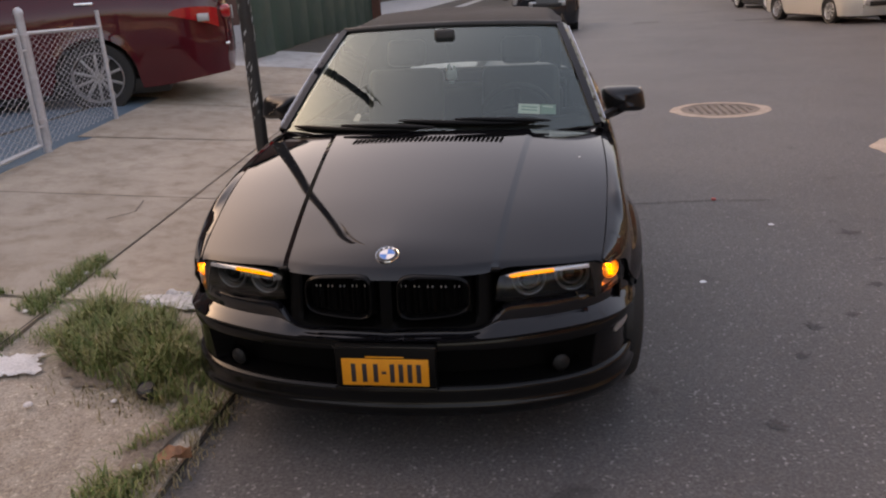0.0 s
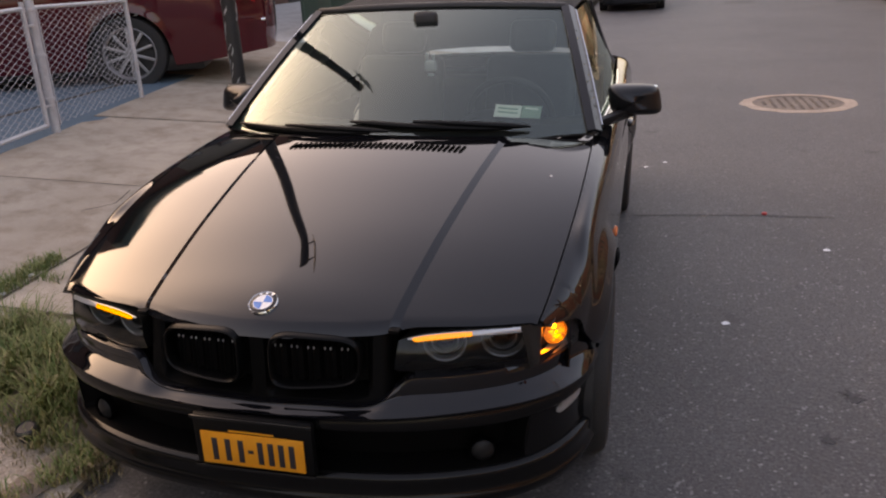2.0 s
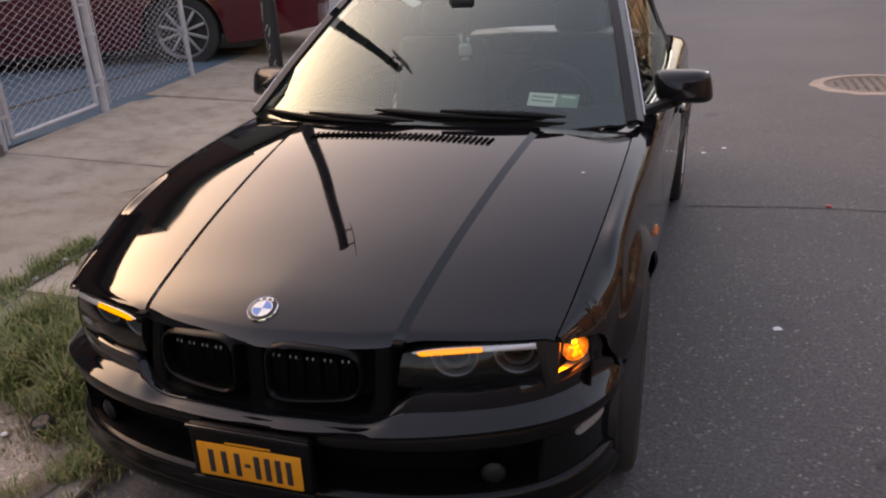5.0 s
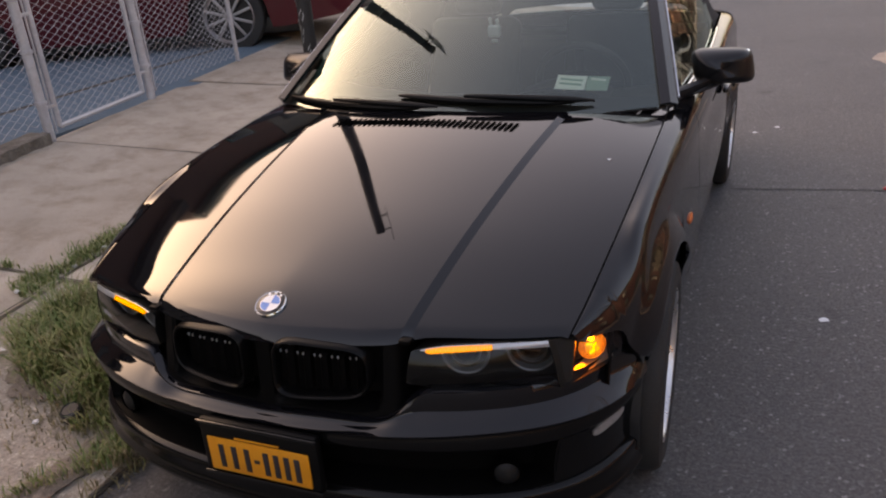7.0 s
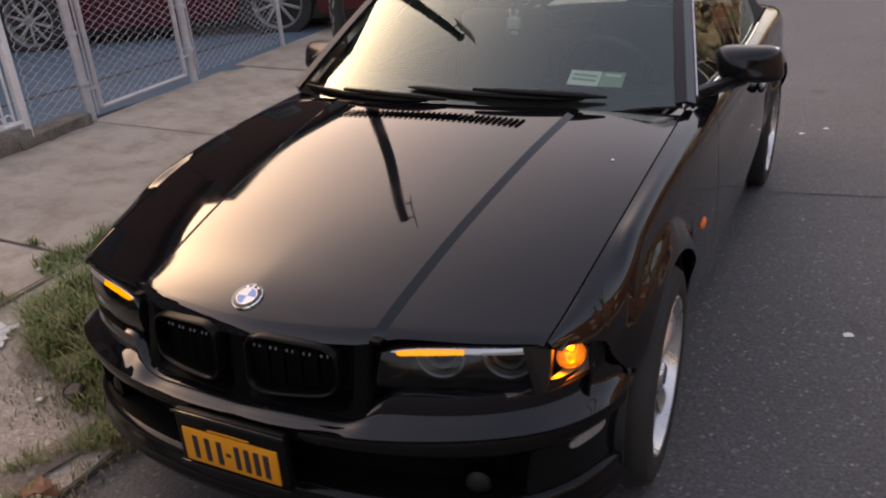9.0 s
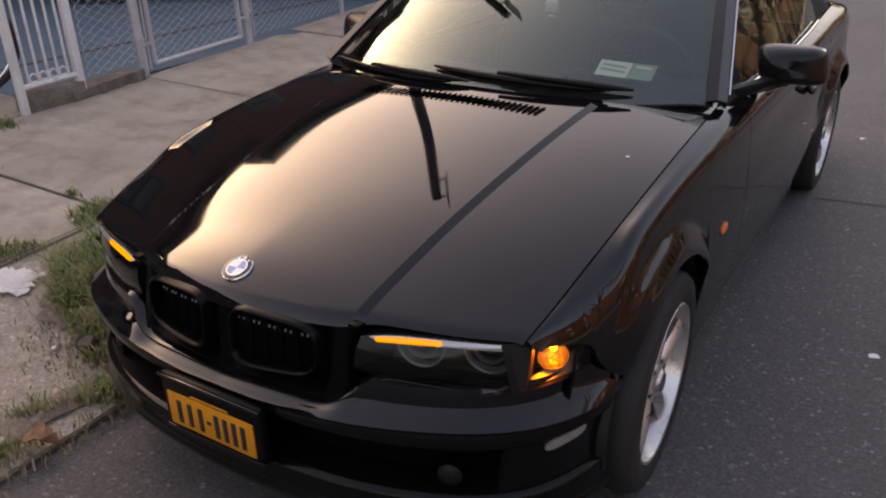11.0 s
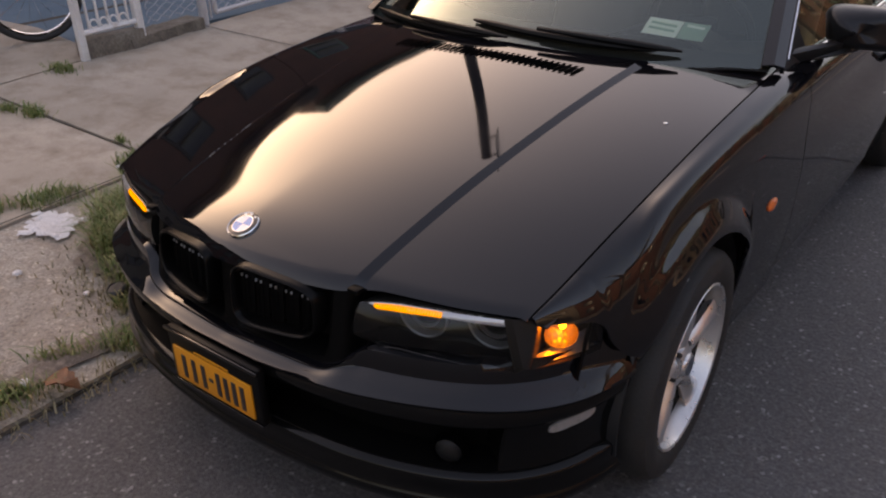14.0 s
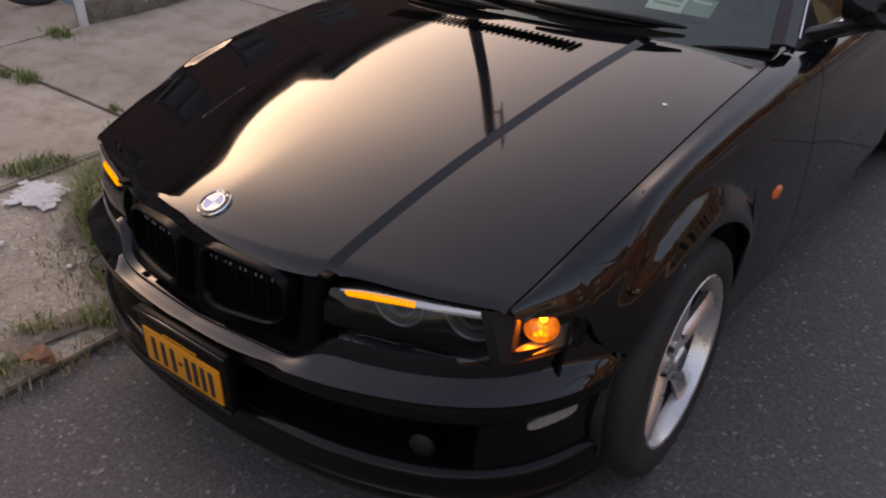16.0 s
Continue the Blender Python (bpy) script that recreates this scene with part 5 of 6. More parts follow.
# ---- other vehicles ----
def plain_car(name, m, label, body, length, width, height, wheel_r, front, rear, belt, cowl_y, roof0, roof1, back_y, nose_z, tail_z, rim_mat, spokes=10, rim_r=0.68):
    """A car along y, nose at y = 0, built from a skin, glasshouse, roof, lamps and wheels."""
    c = thing(name, m, label, "car")
    half = width / 2
    def plan(y):
        a = min(y, length - y)
        return half * (1 - 0.42 * max(0, 1 - a / 0.55) ** 2.6)
    shoulder = spline([0, 0.18, cowl_y, length * 0.55, back_y, length - 0.12, length], [nose_z - 0.05, nose_z, belt, belt + 0.02, belt + 0.04, tail_z, tail_z - 0.08])
    def low(y):
        z = wheel_r * 0.62
        for cy in (front, rear):
            r = wheel_r * 1.13
            if abs(y - cy) < r:
                z = max(z, wheel_r + math.sqrt(r * r - (y - cy) ** 2))
        return z + 0.08 * smooth(rear + wheel_r * 1.2, length, y)
    ys = sorted(set([i * length / 60 for i in range(61)] + [cy + wheel_r * 1.13 * math.cos(math.pi * k / 16) for cy in (front, rear) for k in range(17)]))
    n = len(ys) - 1
    def skin(u, v):
        y = ys[round(u * n)]
        z0, z1 = low(y), shoulder(y)
        z = z0 + (z1 - z0) * v
        w = plan(y)
        k = (z - 0.25) / (z1 - 0.25)
        x = w * (1 - 0.05 * max(0, 0.45 - k) ** 1.5 * 3 - 0.16 * max(0, k - 0.72) ** 1.6 * 5)
        for cy in (front, rear):
            d = math.hypot(y - cy, z - wheel_r) - wheel_r * 1.13
            if d < 0.1:
                x += 0.014 * (1 - smooth(0, 0.08, d))
        return x, y, z
    for s in (1, -1):
        g = Shape().grid(skin, n, 14, thick=0.01)
        part("body_side", g if s > 0 else g.mirrored(), body, c, angle=50)
    def deck(y0, y1):
        return Shape().grid(lambda u, v: ((2 * u - 1) * skin(min(range(n + 1), key=lambda i: abs(ys[i] - (y0 + (y1 - y0) * v))) / n, 1)[0], y0 + (y1 - y0) * v, shoulder(y0 + (y1 - y0) * v) + 0.05 * (1 - (2 * u - 1) ** 2)), 12, 16, thick=0.01)
    part("hood", deck(0.02, cowl_y + 0.1), body, c)
    part("boot_lid", deck(back_y - 0.1, length - 0.02), body, c)
    for y, face in ((0.0, "front_bumper"), (length, "rear_bumper")):
        sgn = -1 if y == 0 else 1
        zt = nose_z if y == 0 else tail_z
        zb = wheel_r * 0.62 + (0 if y == 0 else 0.08)
        w = plan(0.0) * 0.99
        part(face, Shape().grid(lambda u, v: ((2 * u - 1) * w, y + sgn * (0.09 * (1 - abs(2 * u - 1) ** 2.5) + 0.04 * math.sin(v * math.pi) - 0.02), zb + (zt - zb) * v), 16, 10, thick=0.02, flip=y > 0), body, c)
        for s in (1, -1):
            z = zt - 0.16
            lamp = Shape().box((s * w * 0.80, y + sgn * 0.05 - sgn * 0.06, z), (w * 0.42, 0.20, 0.15), 0.04, None, 3)
            part("headlight" if y == 0 else "tail_light", lamp, LAMP_RING if y == 0 else RED_LENS, c)
    part("floor_pan", Shape().box((0, length * 0.47, wheel_r * 0.66), (width * 0.84, length * 0.80, wheel_r * 0.46), 0.03), BLACK_PLASTIC, c)
    grille = Shape().box((0, -0.105, nose_z - 0.2), (half * 0.9, 0.04, 0.12), 0.015)
    part("grille", grille, BLACK_PLASTIC, c)
    part("plate", Shape().box((0, length + 0.115, tail_z - 0.18), (0.31, 0.01, 0.155), 0.004), STICKER_WHITE, c)
    # glasshouse
    rw = half * 0.74
    def house(u, v):
        t = u * 4
        corners = [(half * 0.90, cowl_y), (half * 0.90, back_y), (-half * 0.90, back_y), (-half * 0.90, cowl_y)]
        tops = [(rw, roof0), (rw, roof1), (-rw, roof1), (-rw, roof0)]
        i = int(t) % 4
        f = t - int(t)
        a, b = corners[i], corners[(i + 1) % 4]
        p, q = tops[i], tops[(i + 1) % 4]
        x0, y0 = a[0] + (b[0] - a[0]) * f, a[1] + (b[1] - a[1]) * f
        x1, y1 = p[0] + (q[0] - p[0]) * f, p[1] + (q[1] - p[1]) * f
        return (x0 + (x1 - x0) * v, y0 + (y1 - y0) * v, shoulder(y0) - 0.02 + (height - 0.05 - shoulder(y0) + 0.02) * v)
    for i, pane_name in enumerate(("side_window", "rear_window", "side_window", "windscreen")):
        part(pane_name, Shape().grid(lambda u, v: house((i + min(u, 0.9999)) / 4, v), 10, 6), GLOSS_BLACK, c, "dark tinted glass", angle=30)
    part("roof", Shape().grid(lambda u, v: ((2 * u - 1) * rw * 1.02, roof0 - 0.05 + (roof1 - roof0 + 0.1) * v, height - 0.05 + 0.05 * (1 - (2 * u - 1) ** 4) * (1 - (2 * v - 1) ** 4)), 14, 14, thick=0.03), body, c)
    for s in (1, -1):
        for (y0, y1) in ((cowl_y, roof0), ((cowl_y + back_y) / 2, (roof0 + roof1) / 2), (back_y, roof1)):
            part("pillar", Shape().tube([(s * half * 0.905, y0, shoulder(y0) - 0.02), (s * rw * 1.01, y1, height - 0.04)], 0.035, 8), body, c)
        part("door_handle", Shape().box((s * half * 0.985, (cowl_y + back_y) * 0.62, belt - 0.10), (0.03, 0.20, 0.035), 0.012), CHROME, c)
        part("door_mirror", Shape().box((s * (half + 0.09), cowl_y + 0.25, belt + 0.06), (0.20, 0.12, 0.13), 0.04, None, 3), body, c)
    part("underbody", Shape().box((0, length * 0.46, 0.42), (width * 0.62, length * 0.76, 0.40), 0.03), BLACK_PLASTIC, c)
    for y in (front, rear):
        for s in (1, -1):
            w = part("wheel", Shape().lathe([(wheel_r * 0.66, -0.10), (wheel_r * 0.97, -0.11), (wheel_r, -0.08), (wheel_r, 0.08), (wheel_r * 0.97, 0.105), (wheel_r * 0.80, 0.112), (wheel_r * rim_r, 0.10)], 48, cap=False), RUBBER, c)
            w.matrix_local = at((s * (half - 0.125), y, wheel_r)) @ Matrix.Rotation(radians(90 * s), 4, "Y")
            rr = wheel_r * rim_r
            part("rim", Shape().lathe([(rr, 0.104), (rr * 0.98, 0.108), (rr * 0.93, 0.09), (rr * 0.90, -0.05)], 40, cap=False), rim_mat, w)
            part("back_plate", Shape().lathe([(rr * 0.92, 0.02), (0.02, 0.02)], 32, cap=False), BLACK_PLASTIC, w)
            for k in range(spokes):
                way = Matrix.Rotation(2 * math.pi * k / spokes, 4, "Z")
                part("spoke", Shape().box((rr * 0.52, 0, 0.078), (rr * 0.88, rr * (1.1 / spokes), 0.022), 0.005, way), rim_mat, w)
            part("hub_cap", Shape().lathe([(rr * 0.2, 0.06), (rr * 0.19, 0.098), (0.01, 0.10)], 20), rim_mat, w)
    return c


def turned(x, y, z, heading):
    """A pose whose car nose (local -y) looks along the heading, in degrees from -y towards +x."""
    return at((x, y, z)) @ Matrix.Rotation(radians(heading), 4, "Z")


# in the driveway, its tail over the sidewalk
maroon = plain_car("hatchback_car", at((-8.34, 5.47, 0.44)) @ Matrix.Rotation(radians(-67.5), 4, "Z"), "glossy maroon family car parked in the driveway", MAROON_PAINT, 5.28, 1.90, 1.86, 0.385, 1.0, 3.85, 1.27, 1.45, 2.2, 4.2, 4.75, 1.0, 1.16, DULL_ALLOY, 10, 0.72)
for s in (1, -1):
    def wedge(u, v, s=s):
        # from the corner forwards along the flank, tapering to a tip
        y = 5.22 - 0.52 * u
        k = 1 - u
        return (s * (0.955 - 0.25 * max(0, y - 4.85) ** 1.4 * 2.2), y, 0.835 + 0.16 * (1 - k) ** 0.8 + (0.02 + 0.19 * k ** 0.6) * v)
    part("tail_light", Shape().grid(wedge, 12, 5, thick=0.03, flip=s > 0), RED_LENS, maroon, "red wrap-around tail light")
    part("reverse_lens", Shape().box((s * 0.940, 5.06, 0.955), (0.03, 0.13, 0.085), 0.012, None, 3), LAMP_RING, maroon, "clear reversing lens")
    part("window_trim", Shape().tube([(s * 0.875, 1.55 + 3.1 * k / 12, 1.275 + 0.035 * smooth(0, 12, k)) for k in range(13)], 0.016, 8), CHROME, maroon, "bright strip under the side windows")
    part("bumper_trim", Shape().box((s * 0.80, 5.29, 0.66), (0.26, 0.05, 0.03), 0.012), CHROME, maroon)
silver = plain_car("sedan_car", turned(8.63, 19.46, 0, 14), "silver sedan parked across the street", SILVER_PAINT, 4.5, 1.75, 1.42, 0.31, 0.88, 3.5, 0.88, 1.3, 2.0, 3.1, 3.75, 0.68, 0.92, ALLOY, 8)
plain_car("sedan_car", turned(9.0, 27.5, 0, 10), "dark grey sedan parked behind the silver one", DARK_PAINT, 4.5, 1.75, 1.42, 0.31, 0.88, 3.5, 0.88, 1.3, 2.0, 3.1, 3.75, 0.68, 0.92, ALLOY, 8)
plain_car("suv_car", turned(0.42, 22.3, 0, 0), "dark grey off-road car parked further up the kerb", DARK_PAINT, 4.7, 1.86, 1.75, 0.38, 0.92, 3.7, 1.08, 1.25, 1.9, 4.0, 4.6, 0.98, 1.0, ALLOY, 6)

# ---- houses and trees round the place ----
def house(name, x0, y0, y1, depth, h, wall, trim, face, label, floors=2):
    """A terrace house whose front lies at x0 and looks along face (+1: towards +x)."""
    hs = thing(name, (0, 0, 0), label, "house")
    w = y1 - y0
    xc = x0 - face * depth / 2
    base = 0.3
    part("wall", Shape().box((xc, (y0 + y1) / 2, base + h / 2), (depth, w - 0.02, h), 0.02), wall, hs)
    part("cornice", Shape().box((x0 + face * 0.14, (y0 + y1) / 2, base + h - 0.18), (0.46, w + 0.04, 0.36), 0.05), trim, hs)
    part("parapet", Shape().box((xc, (y0 + y1) / 2, base + h + 0.06), (depth, w - 0.3, 0.16), 0.02), ROOF_TAR, hs)
    n = max(2, int(w / 1.9))
    for f in range(floors):
        for k in range(n):
            y = y0 + w * (k + 0.5) / n
            z = base + 1.5 + f * 2.75
            if f == 0 and k == n - 1:
                part("door", Shape().box((x0 + face * 0.02, y, base + 1.1), (0.08, 0.95, 2.1), 0.02), trim, hs)
                continue
            win = part("window", Shape().box((x0 + face * 0.02, y, z), (0.06, 1.0, 1.5), 0.01), trim, hs)
            part("pane", Shape().box((x0 + face * 0.055, y, z + 0.36), (0.01, 0.86, 0.66), 0.002), GLOSS_BLACK, win)
            part("pane", Shape().box((x0 + face * 0.055, y, z - 0.36), (0.01, 0.86, 0.66), 0.002), GLOSS_BLACK, win)
            part("sill", Shape().box((x0 + face * 0.07, y, z - 0.79), (0.16, 1.15, 0.09), 0.015), STONE, win)
    part("stoop", Shape().box((x0 + face * 0.5, y0 + w * (n - 0.5) / n, base + 0.12), (1.0, 1.3, 0.36), 0.02), STONE, hs)
    return hs


edges = [-34, -27.5, -21, -14.5, -6.2, 0.8, 7.4, 12.8, 18.6, 24.4, 30.0, 36, 43, 50, 57, 64, 71, 78, 85, 92, 99, 106]
for k, (a, b) in enumerate(zip(edges, edges[1:])):
    wall, trim = ((BRICK, TRIM_GREEN), (SIDING, ROOF_TAR), (BRICK, ROOF_TAR))[k % 3]
    # past y = 18.6 this unseen row has extra height to block reflected bright sky
    house("row_house", -10.2, a, b, 9, {5: 6.6, 6: 7.5, 7: 7.3}.get(k, 5.8 + 0.35 * (k % 2) if k < 5 else 9.5 + 0.35 * (k % 2)), wall, trim, 1, ("red brick" if wall is BRICK else "brown sided") + " two-storey row house with a cornice behind the yard")
    house("row_house", 15.0, a, b, 9, 6.2 + 0.5 * ((k * 5) % 3), wall, trim, -1, ("red brick" if wall is BRICK else "brown sided") + " two-storey row house across the street")


# the street ends at a cross street with a row of houses
for k, (a, b) in enumerate(((-22, -15), (-15, -8), (-8, -1), (-1, 6.5), (6.5, 13), (13, 20), (20, 27))):
    end = house("row_house", 0, a, b, 10, 7.0 + 0.5 * (k % 3), (BRICK, SIDING)[k % 2], ROOF_TAR, 1, "dim row house closing the far end of the street")
    end.matrix_world = at((0, 122, 0)) @ Matrix.Rotation(radians(-90), 4, "Z")


def tree(x, y, h, seed, label):
    rg = random.Random(seed)
    t = thing("street_tree", (x, y, 0.1), label, "tree")
    pts = [(0, 0, -0.1), (0.04, 0.03, h * 0.2), (-0.03, 0.06, h * 0.42)]
    wood = Shape().tube(pts, [0.17, 0.13, 0.10], 10)
    tips = []
    for k in range(9):
        a, r = 2.4 * k + rg.random(), rg.uniform(0.16, 0.30) * h
        z = h * rg.uniform(0.55, 0.9)
        tip = Vector((r * math.cos(a), r * math.sin(a), z))
        wood.tube([Vector(pts[2]) - Vector((0, 0, 0.3)), Vector(pts[2]).lerp(tip, 0.5) + Vector((0, 0, 0.2)), tip], [0.08, 0.05, 0.015], 6)
        tips.append(tip)
    part("trunk", wood, BARK, t)
    crown = Shape()
    for tip in tips:
        for _ in range(330):
            p = tip + Vector((rg.gauss(0, 0.10 * h), rg.gauss(0, 0.10 * h), rg.gauss(0, 0.075 * h)))
            d = Vector((rg.uniform(-1, 1), rg.uniform(-1, 1), rg.uniform(-0.6, 0.6))).normalized() * rg.uniform(0.08, 0.15)
            s_ = d.orthogonal().normalized() * d.length * 0.45
            crown.add([p, p + d * 0.5 + s_, p + d, p + d * 0.5 - s_], [(0, 1, 2, 3)])
    part("crown", crown, LEAVES, t)


for k, (x, y, h) in enumerate(((11.2, -6.5, 6.5), (10.8, 4.5, 11.0), (11.0, 12.0, 6.2), (11.3, -16, 7.0), (-2.3, -19, 6.5), (10.2, 19, 7.5), (10.3, 25, 8.0), (10.1, 31, 7.0), (10.2, 37, 8.5), (10.0, 44, 9.0), (10.4, 50, 8.0), (10.7, 61, 9.0), (-2.2, 47, 8.0), (-2.4, 60, 9.0), (9.9, 76, 10.0), (-2.0, 80, 10.0))):
    tree(x, y, h, 20 + k, "leafy street tree on the sidewalk, dark against the evening sky")

# white van far up the street
van = plain_car("van_car", turned(-0.2, 33.5, 0.25, 0), "white van parked far up the street", WHITE_PAINT, 5.2, 1.95, 2.0, 0.36, 0.95, 4.1, 1.15, 1.0, 1.6, 4.7, 5.1, 1.0, 1.15, ALLOY, 6)

# ---- on the road ----
def disc(cx, cy, r0, r1, z, seed, n=64, wob=0.03):
    def f(u, v):
        a = 2 * math.pi * u
        r = r0 + (r1 - r0) * v
        if v == 1:
            r *= 1 + wob * noise.noise((math.cos(a) * 2.2 + seed, math.sin(a) * 2.2, 0.0)) + 0.4 * wob * noise.noise((math.cos(a) * 7 + seed, math.sin(a) * 7, 1.0))
        return (cx + r * math.cos(a), cy + r * math.sin(a), z + 0.004 * (1 - v))
    return f


for cx, cy, r1, r0, seed in ((2.485, 7.36, 0.56, 0.43, 3.0), (3.86, 4.96, 0.52, 0.36, 9.0)):
    hole = thing("manhole", (0, 0, 0), "cast iron manhole cover in a pale cement ring", "manhole", "manholes in the road")
    part("cement_ring", Shape().grid(disc(cx, cy, r0 + 0.012, r1, 0.003, seed, wob=0.09), 72, 3, flip=False), RING_CEMENT, hole)
    part("rim", Shape().grid(disc(cx, cy, r0 - 0.02, r0 + 0.012, 0.004, 0, wob=0), 64, 2), CAST_IRON, hole)
    lid = part("cover", Shape().lathe([(r0 - 0.02, -0.01), (r0 - 0.025, 0.003), (0.01, 0.005)], 64, at((cx, cy, 0)), cap=False), CAST_IRON, hole)
    for i in range(-4, 5):
        for j in range(-4, 5):
            if math.hypot(i, j) < 4.4:
                part("stud", Shape().box((cx + i * r0 * 0.19, cy + j * r0 * 0.19, 0.007), (0.036, 0.036, 0.008), 0), CAST_IRON, lid)


def strip(points, width, z, seed):
    pts = [Vector(p) for p in points]
    def f(u, v):
        k = u * (len(pts) - 1)
        i = min(int(k), len(pts) - 2)
        p = pts[i].lerp(pts[i + 1], k - i)
        d = (pts[i + 1] - pts[i]).normalized()
        w = width * (1 + 0.6 * noise.noise((u * 14, seed, 0)))
        j = 0.5 * width * noise.noise((u * 6, seed + 5, 0))
        q = p + Vector((-d.y, d.x)) * ((v - 0.5) * w + j)
        return (q.x, q.y, z)
    return Shape().grid(f, 60, 1)


TAR = varied("old_tar", [(0.3, (0.052, 0.050, 0.050)), (0.7, (0.075, 0.071, 0.070))], 6, 0.8, 120, 0.3, 0.4, 0.003)
solo("tar_seam", strip([(0.9, 3.36), (1.6, 3.42), (2.1, 3.40)], 0.013, 0.003, 1), TAR, "thin dark tar seam in the asphalt", "seam", kind="stuff")
rb = random.Random(11)
for k, (x, y, r) in enumerate(((1.74, 1.22, 0.034), (1.95, 1.36, 0.028), (1.60, 0.92, 0.026), (2.35, 2.62, 0.05), (2.2, 1.75, 0.036), (1.35, 0.35, 0.03))):
    solo("tar_blot", Shape().grid(disc(x, y, 0.001, r, 0.002, k + 2, wob=1.4), 48, 2), TAR, "small dark oily blot on the asphalt", "stain", "blots on the road")
for x0, y0, x1 in ((3.1, 24.6, 3.9), (5.9, 23.2, 7.0)):
    solo("tar_seam", strip([(x0, y0), (x1, y0 - 0.1)], 0.5, 0.003, 4), TAR, "dark patch far up the asphalt", "patch", kind="stuff")

RED_PLASTIC = material("red_plastic", (0.5, 0.03, 0.03), 0.4)
solo("bottle_cap", Shape().lathe([(0.016, 0), (0.017, 0.008), (0.013, 0.012), (0.002, 0.012)], 16, at((1.699, 3.445, 0.001))), RED_PLASTIC, "small red plastic cap on the asphalt", "cap")
for x, y, a in ((1.343, 1.796, 20), (1.939, 2.804, 5), (0.98, 4.6, 40), (1.12, 4.75, 0)):
    scrap = Shape().grid(lambda u, v: ((u - 0.5) * 0.035, (v - 0.5) * 0.022, 0.004 + 0.006 * math.sin(u * 3) * v), 4, 3, thick=0.001).moved(at((x, y, 0.001)) @ Matrix.Rotation(radians(a), 4, "Z"))
    solo("paper_scrap", scrap, WHITE_ENAMEL, "tiny white scrap of litter on the asphalt", "litter", "scraps on the road")
part("white_speck", Shape().lathe([(0.006, 0), (0.005, 0.0015), (0.001, 0.002)], 10, at((0.666, 1.011, hood_z(0.666, 1.011) + 0.0005))), WHITE_ENAMEL, hood)

# ---- on the sidewalk ----
leaf = Shape().grid(lambda u, v: ((u - 0.5) * 0.13, (v - 0.5) * 0.085 * math.sin(min(u * 1.15, 1) * math.pi) ** 0.7 * (1 + 0.25 * math.sin(u * 19)), 0.006 + 0.045 * (abs(v - 0.5) * 2) ** 1.6 * u + 0.012 * math.sin(u * 5)), 12, 8, thick=0.001)
solo("fallen_leaf", leaf.moved(at((-0.80, -0.03, walk_z(-0.8, -0.03) + 0.01)) @ Matrix.Rotation(radians(25), 4, "Z")), DRY_LEAF, "curled brown dry leaf lying in the grass by the kerb", "leaf")
puck = Shape().lathe([(0.034, 0.0), (0.038, 0.008), (0.038, 0.042), (0.031, 0.050), (0.028, 0.046), (0.002, 0.046)], 22).moved(at((-1.09, 0.37, walk_z(-1.09, 0.37) + 0.004)) @ Matrix.Rotation(radians(14), 4, "X"))
solo("plastic_cap", puck, BLACK_PLASTIC, "black plastic cap lying beside the grass", "cap")


def splash(x, y, rx, ry, h, seed, label):
    rs = random.Random(int(seed))
    sh = Shape()
    for i in range(22):
        a, d = rs.uniform(0, 2 * math.pi), rs.random() ** 0.6
        size = 0.72 if i == 0 else rs.uniform(0.08, 0.34) * (1.15 - 0.6 * d)
        cx, cy = (x, y) if i == 0 else (x + rx * d * math.cos(a), y + ry * d * math.sin(a))

        def f(u, v, cx=cx, cy=cy, size=size, i=i):
            b = 2 * math.pi * u
            k = size * (1 + 0.7 * noise.noise((math.cos(b) * 1.6 + seed, math.sin(b) * 1.6, i)) + 0.5 * noise.noise((math.cos(b) * 5 + seed, math.sin(b) * 5, 2 + i)))
            px, py = cx + rx * k * v * math.cos(b), cy + ry * k * v * math.sin(b)
            return (px, py, walk_z(px, py) + 0.0015 + 0.0002 * i + h * (1 - v * v) * (0.7 + 0.6 * noise.noise((px * 14, py * 14, seed))))
        sh.grid(f, 40 if i == 0 else 18, 6 if i == 0 else 3)
    return solo("paint_spill", sh, WHITE_SPLASH, label, "spill")


splash(-1.75, 0.49, 0.13, 0.12, 0.006, 2.0, "patch of dried white paint on the rough concrete")
splash(-1.40, 1.27, 0.18, 0.12, 0.03, 7.0, "lump of dried white plaster on the concrete")
rb = random.Random(3)
for k in range(9):
    x, y = ((-1.66, 0.72), (-1.98, 1.28), (-2.02, 0.98), (-0.86, 0.22), (-1.2, 0.3), (-0.9, -0.1), (-1.5, 0.2), (-1.75, 0.05), (-2.0, 1.5))[k]
    r = rb.uniform(0.010, 0.02)
    peb = Shape().lathe([(r * 0.6, 0), (r, r * 0.4), (r * 0.8, r * 0.8), (r * 0.2, r)], 8, at((x, y, walk_z(x, y))) @ Matrix.Rotation(rb.random() * 3, 4, "Z"))
    solo("pebble", peb, WHITE_SPLASH, "small pale pebble on the sidewalk", "pebble", "pebbles on the sidewalk")


